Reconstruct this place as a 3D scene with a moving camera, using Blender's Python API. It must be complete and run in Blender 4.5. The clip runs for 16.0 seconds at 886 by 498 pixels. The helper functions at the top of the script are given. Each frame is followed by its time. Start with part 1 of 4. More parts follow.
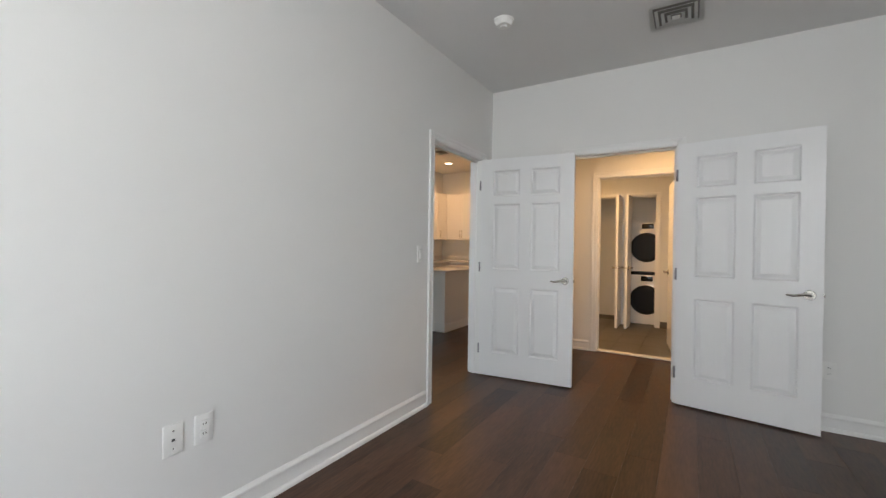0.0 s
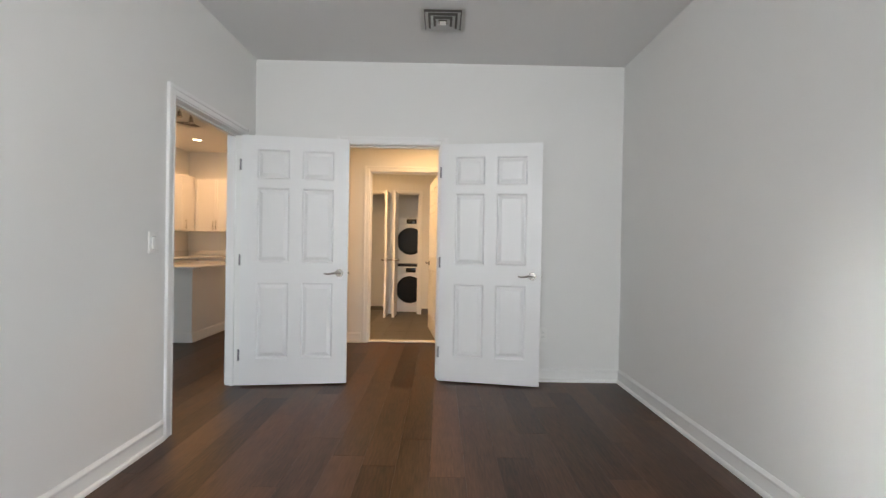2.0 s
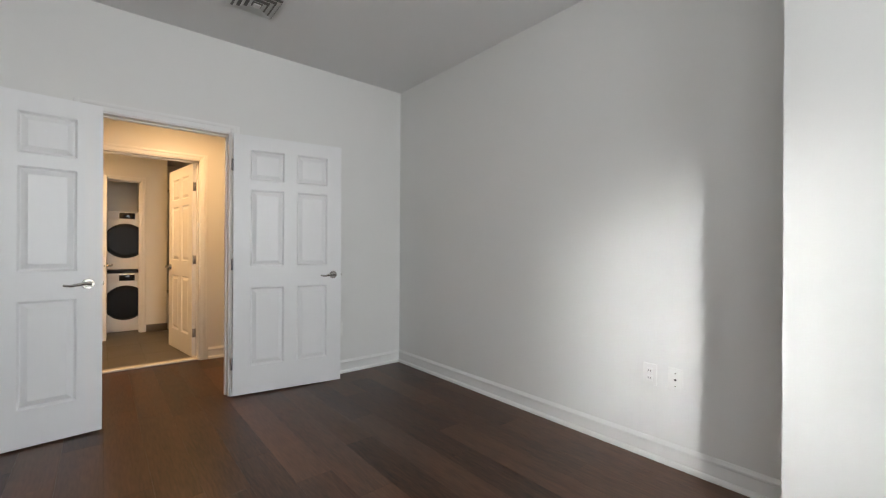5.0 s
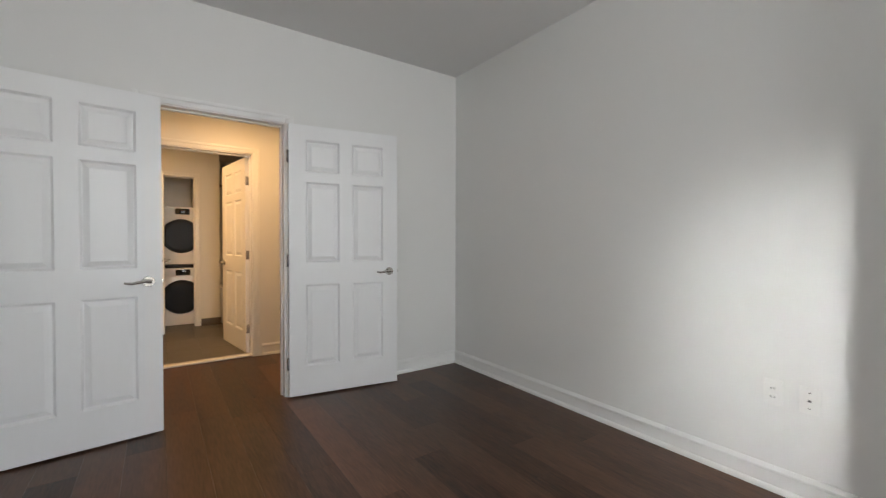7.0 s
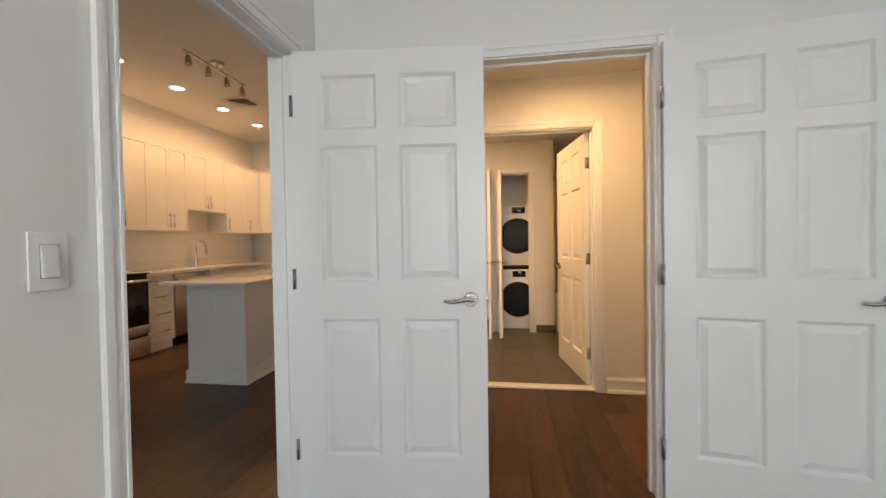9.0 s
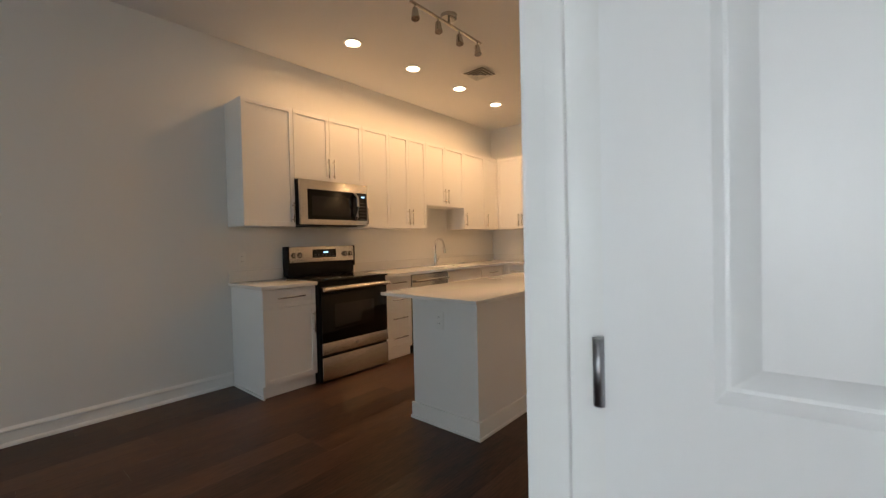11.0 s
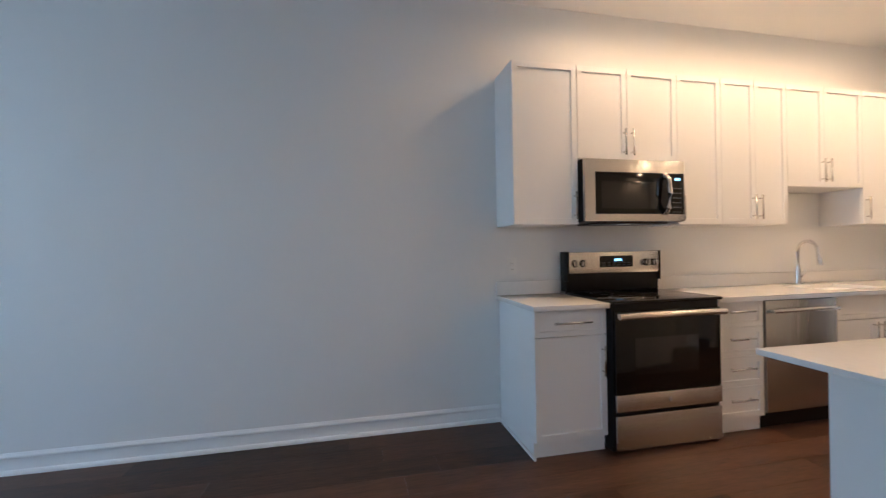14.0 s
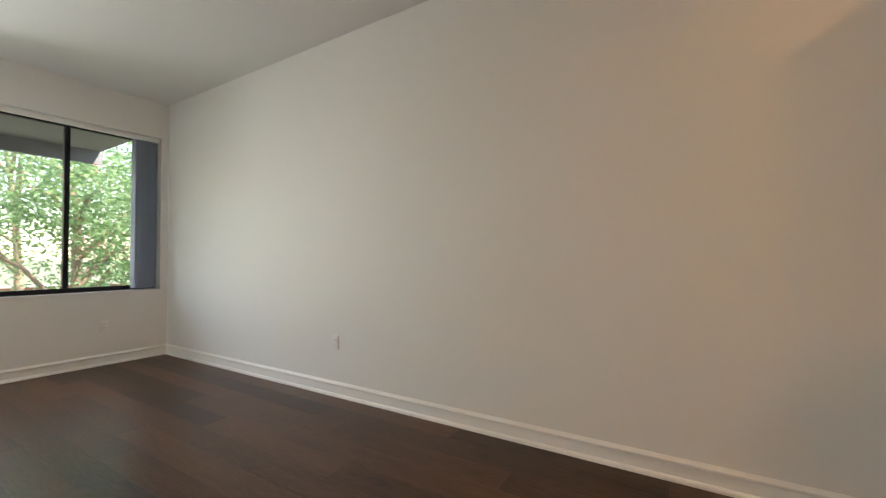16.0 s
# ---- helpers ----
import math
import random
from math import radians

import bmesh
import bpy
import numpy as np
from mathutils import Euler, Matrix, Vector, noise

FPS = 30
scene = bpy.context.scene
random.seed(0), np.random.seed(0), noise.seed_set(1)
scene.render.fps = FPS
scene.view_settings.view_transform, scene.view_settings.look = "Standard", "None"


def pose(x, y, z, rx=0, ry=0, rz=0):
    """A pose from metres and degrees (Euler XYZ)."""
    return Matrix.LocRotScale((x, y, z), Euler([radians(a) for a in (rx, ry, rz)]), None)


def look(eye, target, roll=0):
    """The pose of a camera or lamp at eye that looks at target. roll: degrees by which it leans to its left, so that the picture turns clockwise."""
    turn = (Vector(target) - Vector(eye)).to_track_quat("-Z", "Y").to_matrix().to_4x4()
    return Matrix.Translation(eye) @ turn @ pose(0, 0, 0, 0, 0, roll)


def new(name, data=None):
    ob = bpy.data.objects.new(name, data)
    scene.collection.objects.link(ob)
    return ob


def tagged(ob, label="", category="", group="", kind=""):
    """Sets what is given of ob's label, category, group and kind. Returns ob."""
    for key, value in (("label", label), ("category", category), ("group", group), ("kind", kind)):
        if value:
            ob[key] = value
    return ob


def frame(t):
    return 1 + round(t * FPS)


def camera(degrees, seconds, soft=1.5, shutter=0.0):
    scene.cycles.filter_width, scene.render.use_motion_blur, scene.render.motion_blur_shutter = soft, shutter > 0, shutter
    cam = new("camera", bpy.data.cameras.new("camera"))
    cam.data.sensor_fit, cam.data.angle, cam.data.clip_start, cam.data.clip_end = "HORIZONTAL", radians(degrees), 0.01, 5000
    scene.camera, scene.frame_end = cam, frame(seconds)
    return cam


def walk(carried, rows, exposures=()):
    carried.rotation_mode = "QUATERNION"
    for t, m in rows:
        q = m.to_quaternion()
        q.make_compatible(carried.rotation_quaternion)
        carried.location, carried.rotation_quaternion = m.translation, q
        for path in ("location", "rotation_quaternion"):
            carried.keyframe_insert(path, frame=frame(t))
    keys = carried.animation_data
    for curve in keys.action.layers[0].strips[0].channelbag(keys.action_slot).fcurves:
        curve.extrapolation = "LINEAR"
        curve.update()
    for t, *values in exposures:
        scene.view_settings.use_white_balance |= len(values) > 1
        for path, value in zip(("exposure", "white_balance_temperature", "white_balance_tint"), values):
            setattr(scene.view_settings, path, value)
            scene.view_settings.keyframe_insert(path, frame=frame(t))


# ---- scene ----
cam = camera(94.9, 16.0, soft=1.3, shutter=0.2)
METRES, EYE, TILT, LEAN, TURN = 5.85, 1.186, 0.0, 0.0, 30.7
PATH = [
    (0, (0.121, 0.147, 1.221), (-0.923, 1.853, 1.207), 0.8),
    (0.5, (0.167, 0.16, 1.218), (-0.668, 1.977, 1.202), 0.9),
    (1, (0.159, 0.186, 1.2), (-0.426, 2.099, 1.183), 0.9),
    (1.5, (0.127, 0.237, 1.178), (-0.178, 2.214, 1.162), 0.9),
    (2, (0.019, 0.332, 1.169), (0.033, 2.332, 1.155), 1.0),
    (2.5, (-0.126, 0.447, 1.162), (0.197, 2.42, 1.154), 1.0),
    (3, (-0.366, 0.513, 1.161), (0.249, 2.416, 1.161), 1.1),
    (3.5, (-0.561, 0.554, 1.159), (0.323, 2.348, 1.163), 0.9),
    (4, (-0.703, 0.479, 1.155), (0.388, 2.155, 1.159), 0.6),
    (4.5, (-0.743, 0.404, 1.152), (0.495, 1.974, 1.152), 0.4),
    (4.7, (-0.749, 0.381, 1.154), (0.538, 1.911, 1.155), 0.3),
    (6.8, (-0.795, 0.641, 1.167), (0.434, 2.219, 1.135), 0.3),
    (7, (-0.772, 0.713, 1.169), (0.377, 2.349, 1.135), 0.1),
    (7.5, (-0.696, 0.964, 1.199), (0.19, 2.757, 1.155), 0.0),
    (8, (-0.65, 1.267, 1.187), (-0.122, 3.196, 1.145), -0.3),
    (8.5, (-0.637, 1.598, 1.175), (-0.522, 3.595, 1.134), -0.6),
    (9, (-0.666, 1.927, 1.188), (-0.967, 3.904, 1.151), -0.9),
    (9.5, (-0.829, 2.241, 1.199), (-1.507, 4.122, 1.167), -1.0),
    (10, (-1.025, 2.548, 1.187), (-2.007, 4.290, 1.16), -1.0),
    (10.2, (-1.103, 2.668, 1.206), (-2.189, 4.347, 1.171), -1.1),
    (12.3, (-1.945, 3.524, 1.208), (-3.385, 4.912, 1.201), -0.9),
    (12.5, (-2.042, 3.56, 1.225), (-3.524, 4.903, 1.218), -0.8),
    (13, (-2.236, 3.595, 1.217), (-3.892, 4.718, 1.218), -0.8),
    (13.5, (-2.323, 3.6, 1.224), (-4.153, 4.408, 1.224), -0.9),
    (14, (-2.356, 3.555, 1.221), (-4.311, 3.979, 1.226), -0.9),
    (14.5, (-2.383, 3.541, 1.212), (-4.383, 3.545, 1.223), -0.9),
    (15, (-2.476, 3.545, 1.198), (-4.433, 3.134, 1.219), -0.8),
    (15.5, (-2.598, 3.548, 1.151), (-4.446, 2.785, 1.204), -0.2),
    (16, (-2.713, 3.63, 1.135), (-4.409, 2.57, 1.179), -0.2),
]
# seconds, stops, kelvin, tint
EXPOSURES = [(0, 1.22, 6450, 10), (0.8, 1.3, 6450, 10), (2.0, 1.5, 6450, 10), (3.2, 1.4, 6450, 10), (4.2, 1.33, 6450, 10), (7.2, 1.2, 6550, 10), (8.0, 1.32, 6600, 10), (8.7, 1.42, 6600, 10), (10.2, 1.3, 6800, 9), (12.3, 1.95, 4850, 5), (14.0, 2.02, 4850, 6), (15.0, 2.2, 5800, 7), (16, 2.22, 7400, 11)]
walk(cam, [(t, look(eye, target, roll)) for t, eye, target, roll in PATH], EXPOSURES)


# ---- world and light ----
DAY, BED_WIN, LIV_WIN, CAN, HALL, BATH = 0.15, 25.5, 11.6, 2.95, 6.6, 8.5
WARM = (1.0, 0.55, 0.24)
HALL_WARM = (1.0, 0.55, 0.21)
world = bpy.data.worlds.new("sky")
scene.world = world
world.use_nodes = True
wn = world.node_tree
sky = wn.nodes.new("ShaderNodeTexSky")
sky.sky_type, sky.sun_disc = "NISHITA", False
sky.sun_elevation, sky.sun_rotation = radians(55), radians(140)
wn.links.new(sky.outputs[0], wn.nodes["Background"].inputs[0])
wn.nodes["Background"].inputs[1].default_value = DAY


def lamp(name, kind, m, energy, color, size=0.2, size_y=None, angle=None, spread=180):
    data = bpy.data.lights.new(name, kind)
    data.energy, data.color = energy, color
    if kind == "AREA":
        data.size, data.spread = size, radians(spread)
        if size_y:
            data.shape, data.size_y = "RECTANGLE", size_y
        else:
            data.shape = "DISK"
    elif kind == "SUN":
        data.angle = angle
    else:
        data.shadow_soft_size = size
    ob = new(name, data)
    ob.matrix_world = m
    return ob


lamp("sun", "SUN", look((0, 0, 0), (0.5, -0.62, -1.15)), 5.0, (1.0, 0.98, 0.94), angle=radians(2))
# sky light through the bedroom window and through the living room window's far half
lamp("bedroom_window_light", "AREA", look((0.22, -1.86, 1.70), (-0.75, 0, 1.82)), BED_WIN, (0.96, 0.98, 1.0), 1.6, 1.6)
# added narrow lamp in the opening, aimed to throw a bright patch on the east wall
lamp("east_wall_patch_lamp", "AREA", look((-0.75, -1.84, 1.62), (1.60, 1.32, 0.72)), 1.0, (1.0, 0.99, 0.97), 0.25, 1.3, spread=15)
lamp("living_window_light", "AREA", look((-2.75, -1.86, 1.67), (-2.0, 0, 1.25)), LIV_WIN, (0.85, 0.94, 1.0), 1.5, 1.7)


# ---- materials ----
def material(name, color, rough=0.5, metal=0.0, vary=0.04, grain=0.02, scale=3.0, fine=60.0, bump=0.05, spec=0.5, coat=0.0, stretch=(1, 1, 1), by_object=0.0, wave=0.0):
    """Base colour with broad and fine variation, fine relief and uneven gloss."""
    m = bpy.data.materials.new(name)
    m.use_nodes = True
    t = m.node_tree
    b = t.nodes["Principled BSDF"]
    b.inputs["Roughness"].default_value, b.inputs["Metallic"].default_value = rough, metal
    b.inputs["Coat Weight"].default_value, b.inputs["Specular IOR Level"].default_value = coat, spec
    geo = t.nodes.new("ShaderNodeNewGeometry")
    mp = t.nodes.new("ShaderNodeMapping")
    mp.inputs["Scale"].default_value = stretch
    t.links.new(geo.outputs["Position"], mp.inputs[0])
    co = mp.outputs[0]
    info = None
    if by_object:
        info = t.nodes.new("ShaderNodeObjectInfo")
        sh = t.nodes.new("ShaderNodeVectorMath")
        sh.operation = "MULTIPLY_ADD"
        cx = t.nodes.new("ShaderNodeCombineXYZ")
        t.links.new(info.outputs["Random"], cx.inputs[0])
        t.links.new(info.outputs["Random"], cx.inputs[1])
        t.links.new(cx.outputs[0], sh.inputs[0])
        sh.inputs[1].default_value = (37, 53, 0)
        t.links.new(co, sh.inputs[2])
        co = sh.outputs[0]
    n1, n2 = t.nodes.new("ShaderNodeTexNoise"), t.nodes.new("ShaderNodeTexNoise")
    n1.inputs["Scale"].default_value, n1.inputs["Detail"].default_value = scale, 4
    n2.inputs["Scale"].default_value, n2.inputs["Detail"].default_value = fine, 5
    t.links.new(co, n1.inputs["Vector"])
    t.links.new(co, n2.inputs["Vector"])

    def math_node(op, a, c):
        q = t.nodes.new("ShaderNodeMath")
        q.operation = op
        for i, v in enumerate((a, c)):
            if isinstance(v, (int, float)):
                q.inputs[i].default_value = v
            else:
                t.links.new(v, q.inputs[i])
        return q.outputs[0]

    f = math_node("ADD", math_node("MULTIPLY", math_node("SUBTRACT", n1.outputs["Fac"], 0.5), 2 * vary), math_node("MULTIPLY", math_node("SUBTRACT", n2.outputs["Fac"], 0.5), 2 * grain))
    if info:
        f = math_node("ADD", f, math_node("MULTIPLY", math_node("SUBTRACT", info.outputs["Random"], 0.5), 2 * by_object))
    f = math_node("ADD", f, 1.0)
    mix = t.nodes.new("ShaderNodeVectorMath")
    mix.operation = "SCALE"
    mix.inputs[0].default_value = color
    t.links.new(f, mix.inputs["Scale"])
    t.links.new(mix.outputs[0], b.inputs["Base Color"])
    r = math_node("ADD", math_node("MULTIPLY", math_node("SUBTRACT", n1.outputs["Fac"], 0.5), 0.16), rough)
    t.links.new(r, b.inputs["Roughness"])
    if bump:
        bp = t.nodes.new("ShaderNodeBump")
        bp.inputs["Strength"].default_value, bp.inputs["Distance"].default_value = bump, 0.004
        t.links.new(n2.outputs["Fac"], bp.inputs["Height"])
        t.links.new(bp.outputs[0], b.inputs["Normal"])
    if wave:
        bw2 = t.nodes.new("ShaderNodeBump")
        bw2.inputs["Strength"].default_value, bw2.inputs["Distance"].default_value = wave, 0.01
        t.links.new(n1.outputs["Fac"], bw2.inputs["Height"])
        if bump:
            t.links.new(bp.outputs[0], bw2.inputs["Normal"])
        t.links.new(bw2.outputs[0], b.inputs["Normal"])
    return m


def glowing(name, color, strength):
    m = bpy.data.materials.new(name)
    m.use_nodes = True
    b = m.node_tree.nodes["Principled BSDF"]
    b.inputs["Base Color"].default_value = (*color, 1)
    b.inputs["Emission Color"].default_value = (*color, 1)
    b.inputs["Emission Strength"].default_value = strength
    return m


def clear_glass(name, color=(1, 1, 1)):
    m = bpy.data.materials.new(name)
    m.use_nodes = True
    b = m.node_tree.nodes["Principled BSDF"]
    b.inputs["Base Color"].default_value = (*color, 1)
    b.inputs["Roughness"].default_value, b.inputs["Transmission Weight"].default_value, b.inputs["IOR"].default_value = 0.0, 1.0, 1.1
    return m


PAINT = material("wall_paint", (0.80, 0.80, 0.785), 0.55, vary=0.015, grain=0.01, scale=1.2, fine=220, bump=0.10)
CEIL = material("ceiling_paint", (0.78, 0.78, 0.775), 0.8, vary=0.015, grain=0.015, scale=1.0, fine=150, bump=0.12)
TRIM = material("trim_paint", (0.84, 0.84, 0.83), 0.32, vary=0.015, grain=0.01, fine=90, bump=0.03)
DOOR = material("door_paint", (0.84, 0.845, 0.85), 0.36, vary=0.012, grain=0.012, fine=60, bump=0.04, stretch=(1, 1, 0.12))
CAB = material("cabinet_paint", (0.84, 0.835, 0.825), 0.35, vary=0.012, grain=0.008, fine=80, bump=0.02)
QUARTZ = material("quartz", (0.80, 0.785, 0.76), 0.10, vary=0.03, grain=0.05, scale=2.2, fine=35, bump=0.0)
STEEL = material("brushed_steel", (0.62, 0.595, 0.56), 0.25, 1.0, vary=0.01, grain=0.02, scale=0.6, fine=40, bump=0.0)
STEEL_V = material("brushed_steel_upright", (0.47, 0.455, 0.43), 0.24, 1.0, vary=0.015, grain=0.02, scale=2, fine=40, bump=0.012, stretch=(6, 6, 0.12), wave=0.2)
STEEL.node_tree.nodes["Principled BSDF"].inputs["Anisotropic"].default_value = 0.8
brushing = STEEL.node_tree.nodes.new("ShaderNodeCombineXYZ")
brushing.inputs[2].default_value = 1.0
STEEL.node_tree.links.new(brushing.outputs[0], STEEL.node_tree.nodes["Principled BSDF"].inputs["Tangent"])
NICKEL = material("satin_nickel", (0.46, 0.44, 0.41), 0.24, 1.0, vary=0.03, grain=0.03, bump=0.02)
BAR = material("bright_nickel", (0.64, 0.62, 0.59), 0.26, 1.0, vary=0.03, grain=0.03, bump=0.0)
HINGE = material("hinge_metal", (0.34, 0.34, 0.36), 0.4, 1.0, bump=0.03)
CHROME = material("chrome", (0.8, 0.8, 0.8), 0.08, 1.0, vary=0.02, bump=0.0)
BLACKG = material("black_glass", (0.005, 0.0045, 0.004), 0.07, spec=0.3, vary=0.1, grain=0.1, bump=0.0)
OVENW = material("oven_window", (0.014, 0.012, 0.010), 0.10, vary=0.1, grain=0.1, bump=0.0)
GAP_SHADE = material("gap_shade_grey", (0.38, 0.38, 0.37), 0.6, bump=0.0)
KEY = material("grey_key", (0.10, 0.10, 0.10), 0.5, bump=0.0)
VENTBACK = material("vent_backing", (0.2, 0.19, 0.18), 0.7, bump=0.0)
BLACK = material("black_enamel", (0.007, 0.0065, 0.0065), 0.34, spec=0.18, vary=0.1, grain=0.1, bump=0.02)
DARKGAP = material("dark_recess", (0.03, 0.028, 0.026), 0.7, bump=0.05)
APPL = material("white_enamel", (0.82, 0.82, 0.81), 0.25, vary=0.01, bump=0.01)
PLASTIC = material("white_plastic", (0.83, 0.83, 0.81), 0.35, vary=0.01, bump=0.02)
WOOD = material("walnut_plank", (0.071, 0.034, 0.0195), 0.33, spec=0.30, vary=0.75, grain=0.8, scale=4.5, fine=30, bump=0.06, stretch=(3.2, 0.34, 1), by_object=0.45)
SUBFLOOR = material("plank_joint", (0.02, 0.012, 0.008), 0.7, bump=0.05)
TILE = material("grey_floor_tile", (0.105, 0.092, 0.078), 0.45, vary=0.12, grain=0.12, scale=3, fine=40, bump=0.08, by_object=0.05)
GROUT = material("grout", (0.10, 0.09, 0.08), 0.8, bump=0.1)
MARBLE = material("marble_threshold", (0.72, 0.69, 0.64), 0.2, vary=0.08, grain=0.06, scale=9, bump=0.0)
BRONZE = material("dark_bronze", (0.018, 0.02, 0.028), 0.38, 0.6, bump=0.02)
VANE = material("blind_vane", (0.36, 0.41, 0.52), 0.55, vary=0.03, grain=0.03, bump=0.05, by_object=0.06)
GLASS = clear_glass("window_glass")
LAMPGLOW = glowing("lamp_glow", (1.0, 0.78, 0.50), 4.0)
BLUEGLOW = glowing("display_glow", (0.35, 0.65, 1.0), 0.7)
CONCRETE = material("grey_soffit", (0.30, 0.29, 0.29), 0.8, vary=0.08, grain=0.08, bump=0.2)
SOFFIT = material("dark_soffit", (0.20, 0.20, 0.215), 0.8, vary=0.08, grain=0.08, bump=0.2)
GRASS = material("lawn", (0.10, 0.11, 0.07), 0.9, vary=0.3, grain=0.4, scale=0.6, fine=18, bump=0.4)
LEAF = material("leaf", (0.115, 0.20, 0.095), 0.5, vary=0.45, grain=0.3, scale=1.3, fine=9, bump=0.0)
leaf_tree = LEAF.node_tree                # thin leaves let sunlight through
thin, mixed = leaf_tree.nodes.new("ShaderNodeBsdfTranslucent"), leaf_tree.nodes.new("ShaderNodeMixShader")
thin.inputs[0].default_value, mixed.inputs[0].default_value = (0.30, 0.45, 0.22, 1), 0.5
leaf_tree.links.new(leaf_tree.nodes["Principled BSDF"].outputs[0], mixed.inputs[1])
leaf_tree.links.new(thin.outputs[0], mixed.inputs[2])
leaf_tree.links.new(mixed.outputs[0], leaf_tree.nodes["Material Output"].inputs[0])
BLOSSOM = material("pink_blossom", (0.65, 0.28, 0.32), 0.6, vary=0.25, grain=0.2, scale=2, fine=9, bump=0.0)
BARK = material("bark", (0.30, 0.22, 0.16), 0.85, vary=0.25, grain=0.3, scale=3, fine=20, bump=0.5, stretch=(1, 1, 0.3))
BRICK = material("red_brick", (0.36, 0.15, 0.10), 0.85, vary=0.15, grain=0.2, fine=20, bump=0.3)
ASPHALT = material("asphalt", (0.055, 0.055, 0.055), 0.9, vary=0.15, grain=0.3, fine=40, bump=0.3)


# ---- mesh helpers ----
def box(bm, x0, x1, y0, y1, z0, z1, bevel=0.0, seg=2):
    m = Matrix.Translation(((x0 + x1) / 2, (y0 + y1) / 2, (z0 + z1) / 2)) @ Matrix.Diagonal((x1 - x0, y1 - y0, z1 - z0, 1))
    vs = bmesh.ops.create_cube(bm, size=1, matrix=m)["verts"]
    if bevel:
        es = list({e for v in vs for e in v.link_edges})
        bmesh.ops.bevel(bm, geom=es, offset=bevel, segments=seg, profile=0.6, affect="EDGES")
    return bm


def boxed(*a, **k):
    return box(bmesh.new(), *a, **k)


def rod(bm, a, b, r, r2=None, seg=16):
    a, b = Vector(a), Vector(b)
    d = b - a
    m = Matrix.Translation((a + b) / 2) @ d.to_track_quat("Z", "Y").to_matrix().to_4x4()
    bmesh.ops.create_cone(bm, cap_ends=True, segments=seg, radius1=r, radius2=r if r2 is None else r2, depth=d.length, matrix=m)
    return bm


def rodded(*a, **k):
    return rod(bmesh.new(), *a, **k)


def tube(bm, pts, r, seg=10):
    """A round bar along a smooth line of points."""
    pts = [Vector(p) for p in pts]
    rings = []
    for i, p in enumerate(pts):
        d = (pts[min(i + 1, len(pts) - 1)] - pts[max(i - 1, 0)]).normalized()
        q = d.to_track_quat("Z", "Y")
        rr = r[i] if isinstance(r, (list, tuple)) else r
        rings.append([bm.verts.new(p + q @ Vector((rr * math.cos(k * math.tau / seg), rr * math.sin(k * math.tau / seg), 0))) for k in range(seg)])
    for a, b in zip(rings, rings[1:]):
        for k in range(seg):
            bm.faces.new((a[k], a[(k + 1) % seg], b[(k + 1) % seg], b[k]))
    bm.faces.new(rings[0][::-1]), bm.faces.new(rings[-1])
    return bm


def smooth(bm):
    for f in bm.faces:
        if len(f.verts) <= 4:
            f.smooth = True
    for e in bm.edges:
        if len(e.link_faces) == 2 and e.calc_face_angle(0) > 0.42:
            e.smooth = False
    return bm


def mesh_of(name, bm, mat):
    bmesh.ops.recalc_face_normals(bm, faces=bm.faces[:])
    smooth(bm)
    me = bpy.data.meshes.new(name)
    bm.to_mesh(me)
    bm.free()
    me.materials.append(mat)
    return me


def part(name, bm, mat, parent, label="", m=None):
    ob = new(name, bm if isinstance(bm, bpy.types.Mesh) else mesh_of(name, bm, mat))
    ob.parent = parent
    if m is not None:
        ob.matrix_basis = m
    return tagged(ob, label)


def thing(name, m, label, category, group="", kind=""):
    ob = new(name)
    ob.empty_display_size = 0.1
    ob.matrix_basis = m
    return tagged(ob, label, category, group, kind)


def structure(name, bm, mat, label, category):
    return tagged(new(name, mesh_of(name, bm, mat)), label, category, kind="structure")


def wall(name, bm, label="smooth white painted plasterboard wall"):
    return structure(name, bm, PAINT, label, "wall")


# ---- structure: floors, walls, ceilings ----
BC, LC, HC = 2.757, 2.99, 2.45          # ceilings: bedroom, living room, hall and bath
WX, EX, SY, NY = -5.11, 1.60, -1.78, 3.88
floor = structure("floor", boxed(-5.3, 1.72, -1.98, 9.3, -0.15, -0.006), SUBFLOOR, "dark walnut plank floor running through the rooms", "floor")

bm = bmesh.new()                         # wall between bedroom and living room, with the doorway
box(bm, -1.72, -1.60, SY, 2.79, 0, LC)
box(bm, -1.72, -1.60, 3.68, 9.04, 0, LC)
box(bm, -1.72, -1.60, 2.79, 3.68, 2.06, LC)
wall("wall_bedroom_west", bm)
bm = bmesh.new()
box(bm, -1.60, -0.84, NY, 4.0, 0, BC)
box(bm, 0.02, 1.72, NY, 4.0, 0, BC)
box(bm, -0.84, 0.02, NY, 4.0, 2.06, BC)
wall("wall_bedroom_north", bm)
wall("wall_bedroom_east", boxed(EX, 1.72, -1.98, NY, 0, BC))
wall("wall_bedroom_pier", boxed(1.30, EX, SY, 0.748, 0, BC), "white painted boxed-out wall beside the window")
bm = bmesh.new()                         # outer wall with both windows
for x0, x1, z0, z1 in ((-5.3, -5.03, 0, LC), (-5.03, -1.95, 0, 0.77), (-5.03, -1.95, 2.57, LC), (-1.95, -1.30, 0, LC), (-1.30, 1.10, 0, 0.77), (-1.30, 1.10, 2.57, LC), (1.10, 1.72, 0, LC)):
    box(bm, x0, x1, -1.98, SY, z0, z1)
wall("wall_south", bm, "white painted outer wall with two wide window openings")
wall("wall_living_west", boxed(-5.3, WX, SY, 9.3, 0, LC))
wall("wall_kitchen_north", boxed(WX, -4.0, 8.645, 9.04, 0, LC))
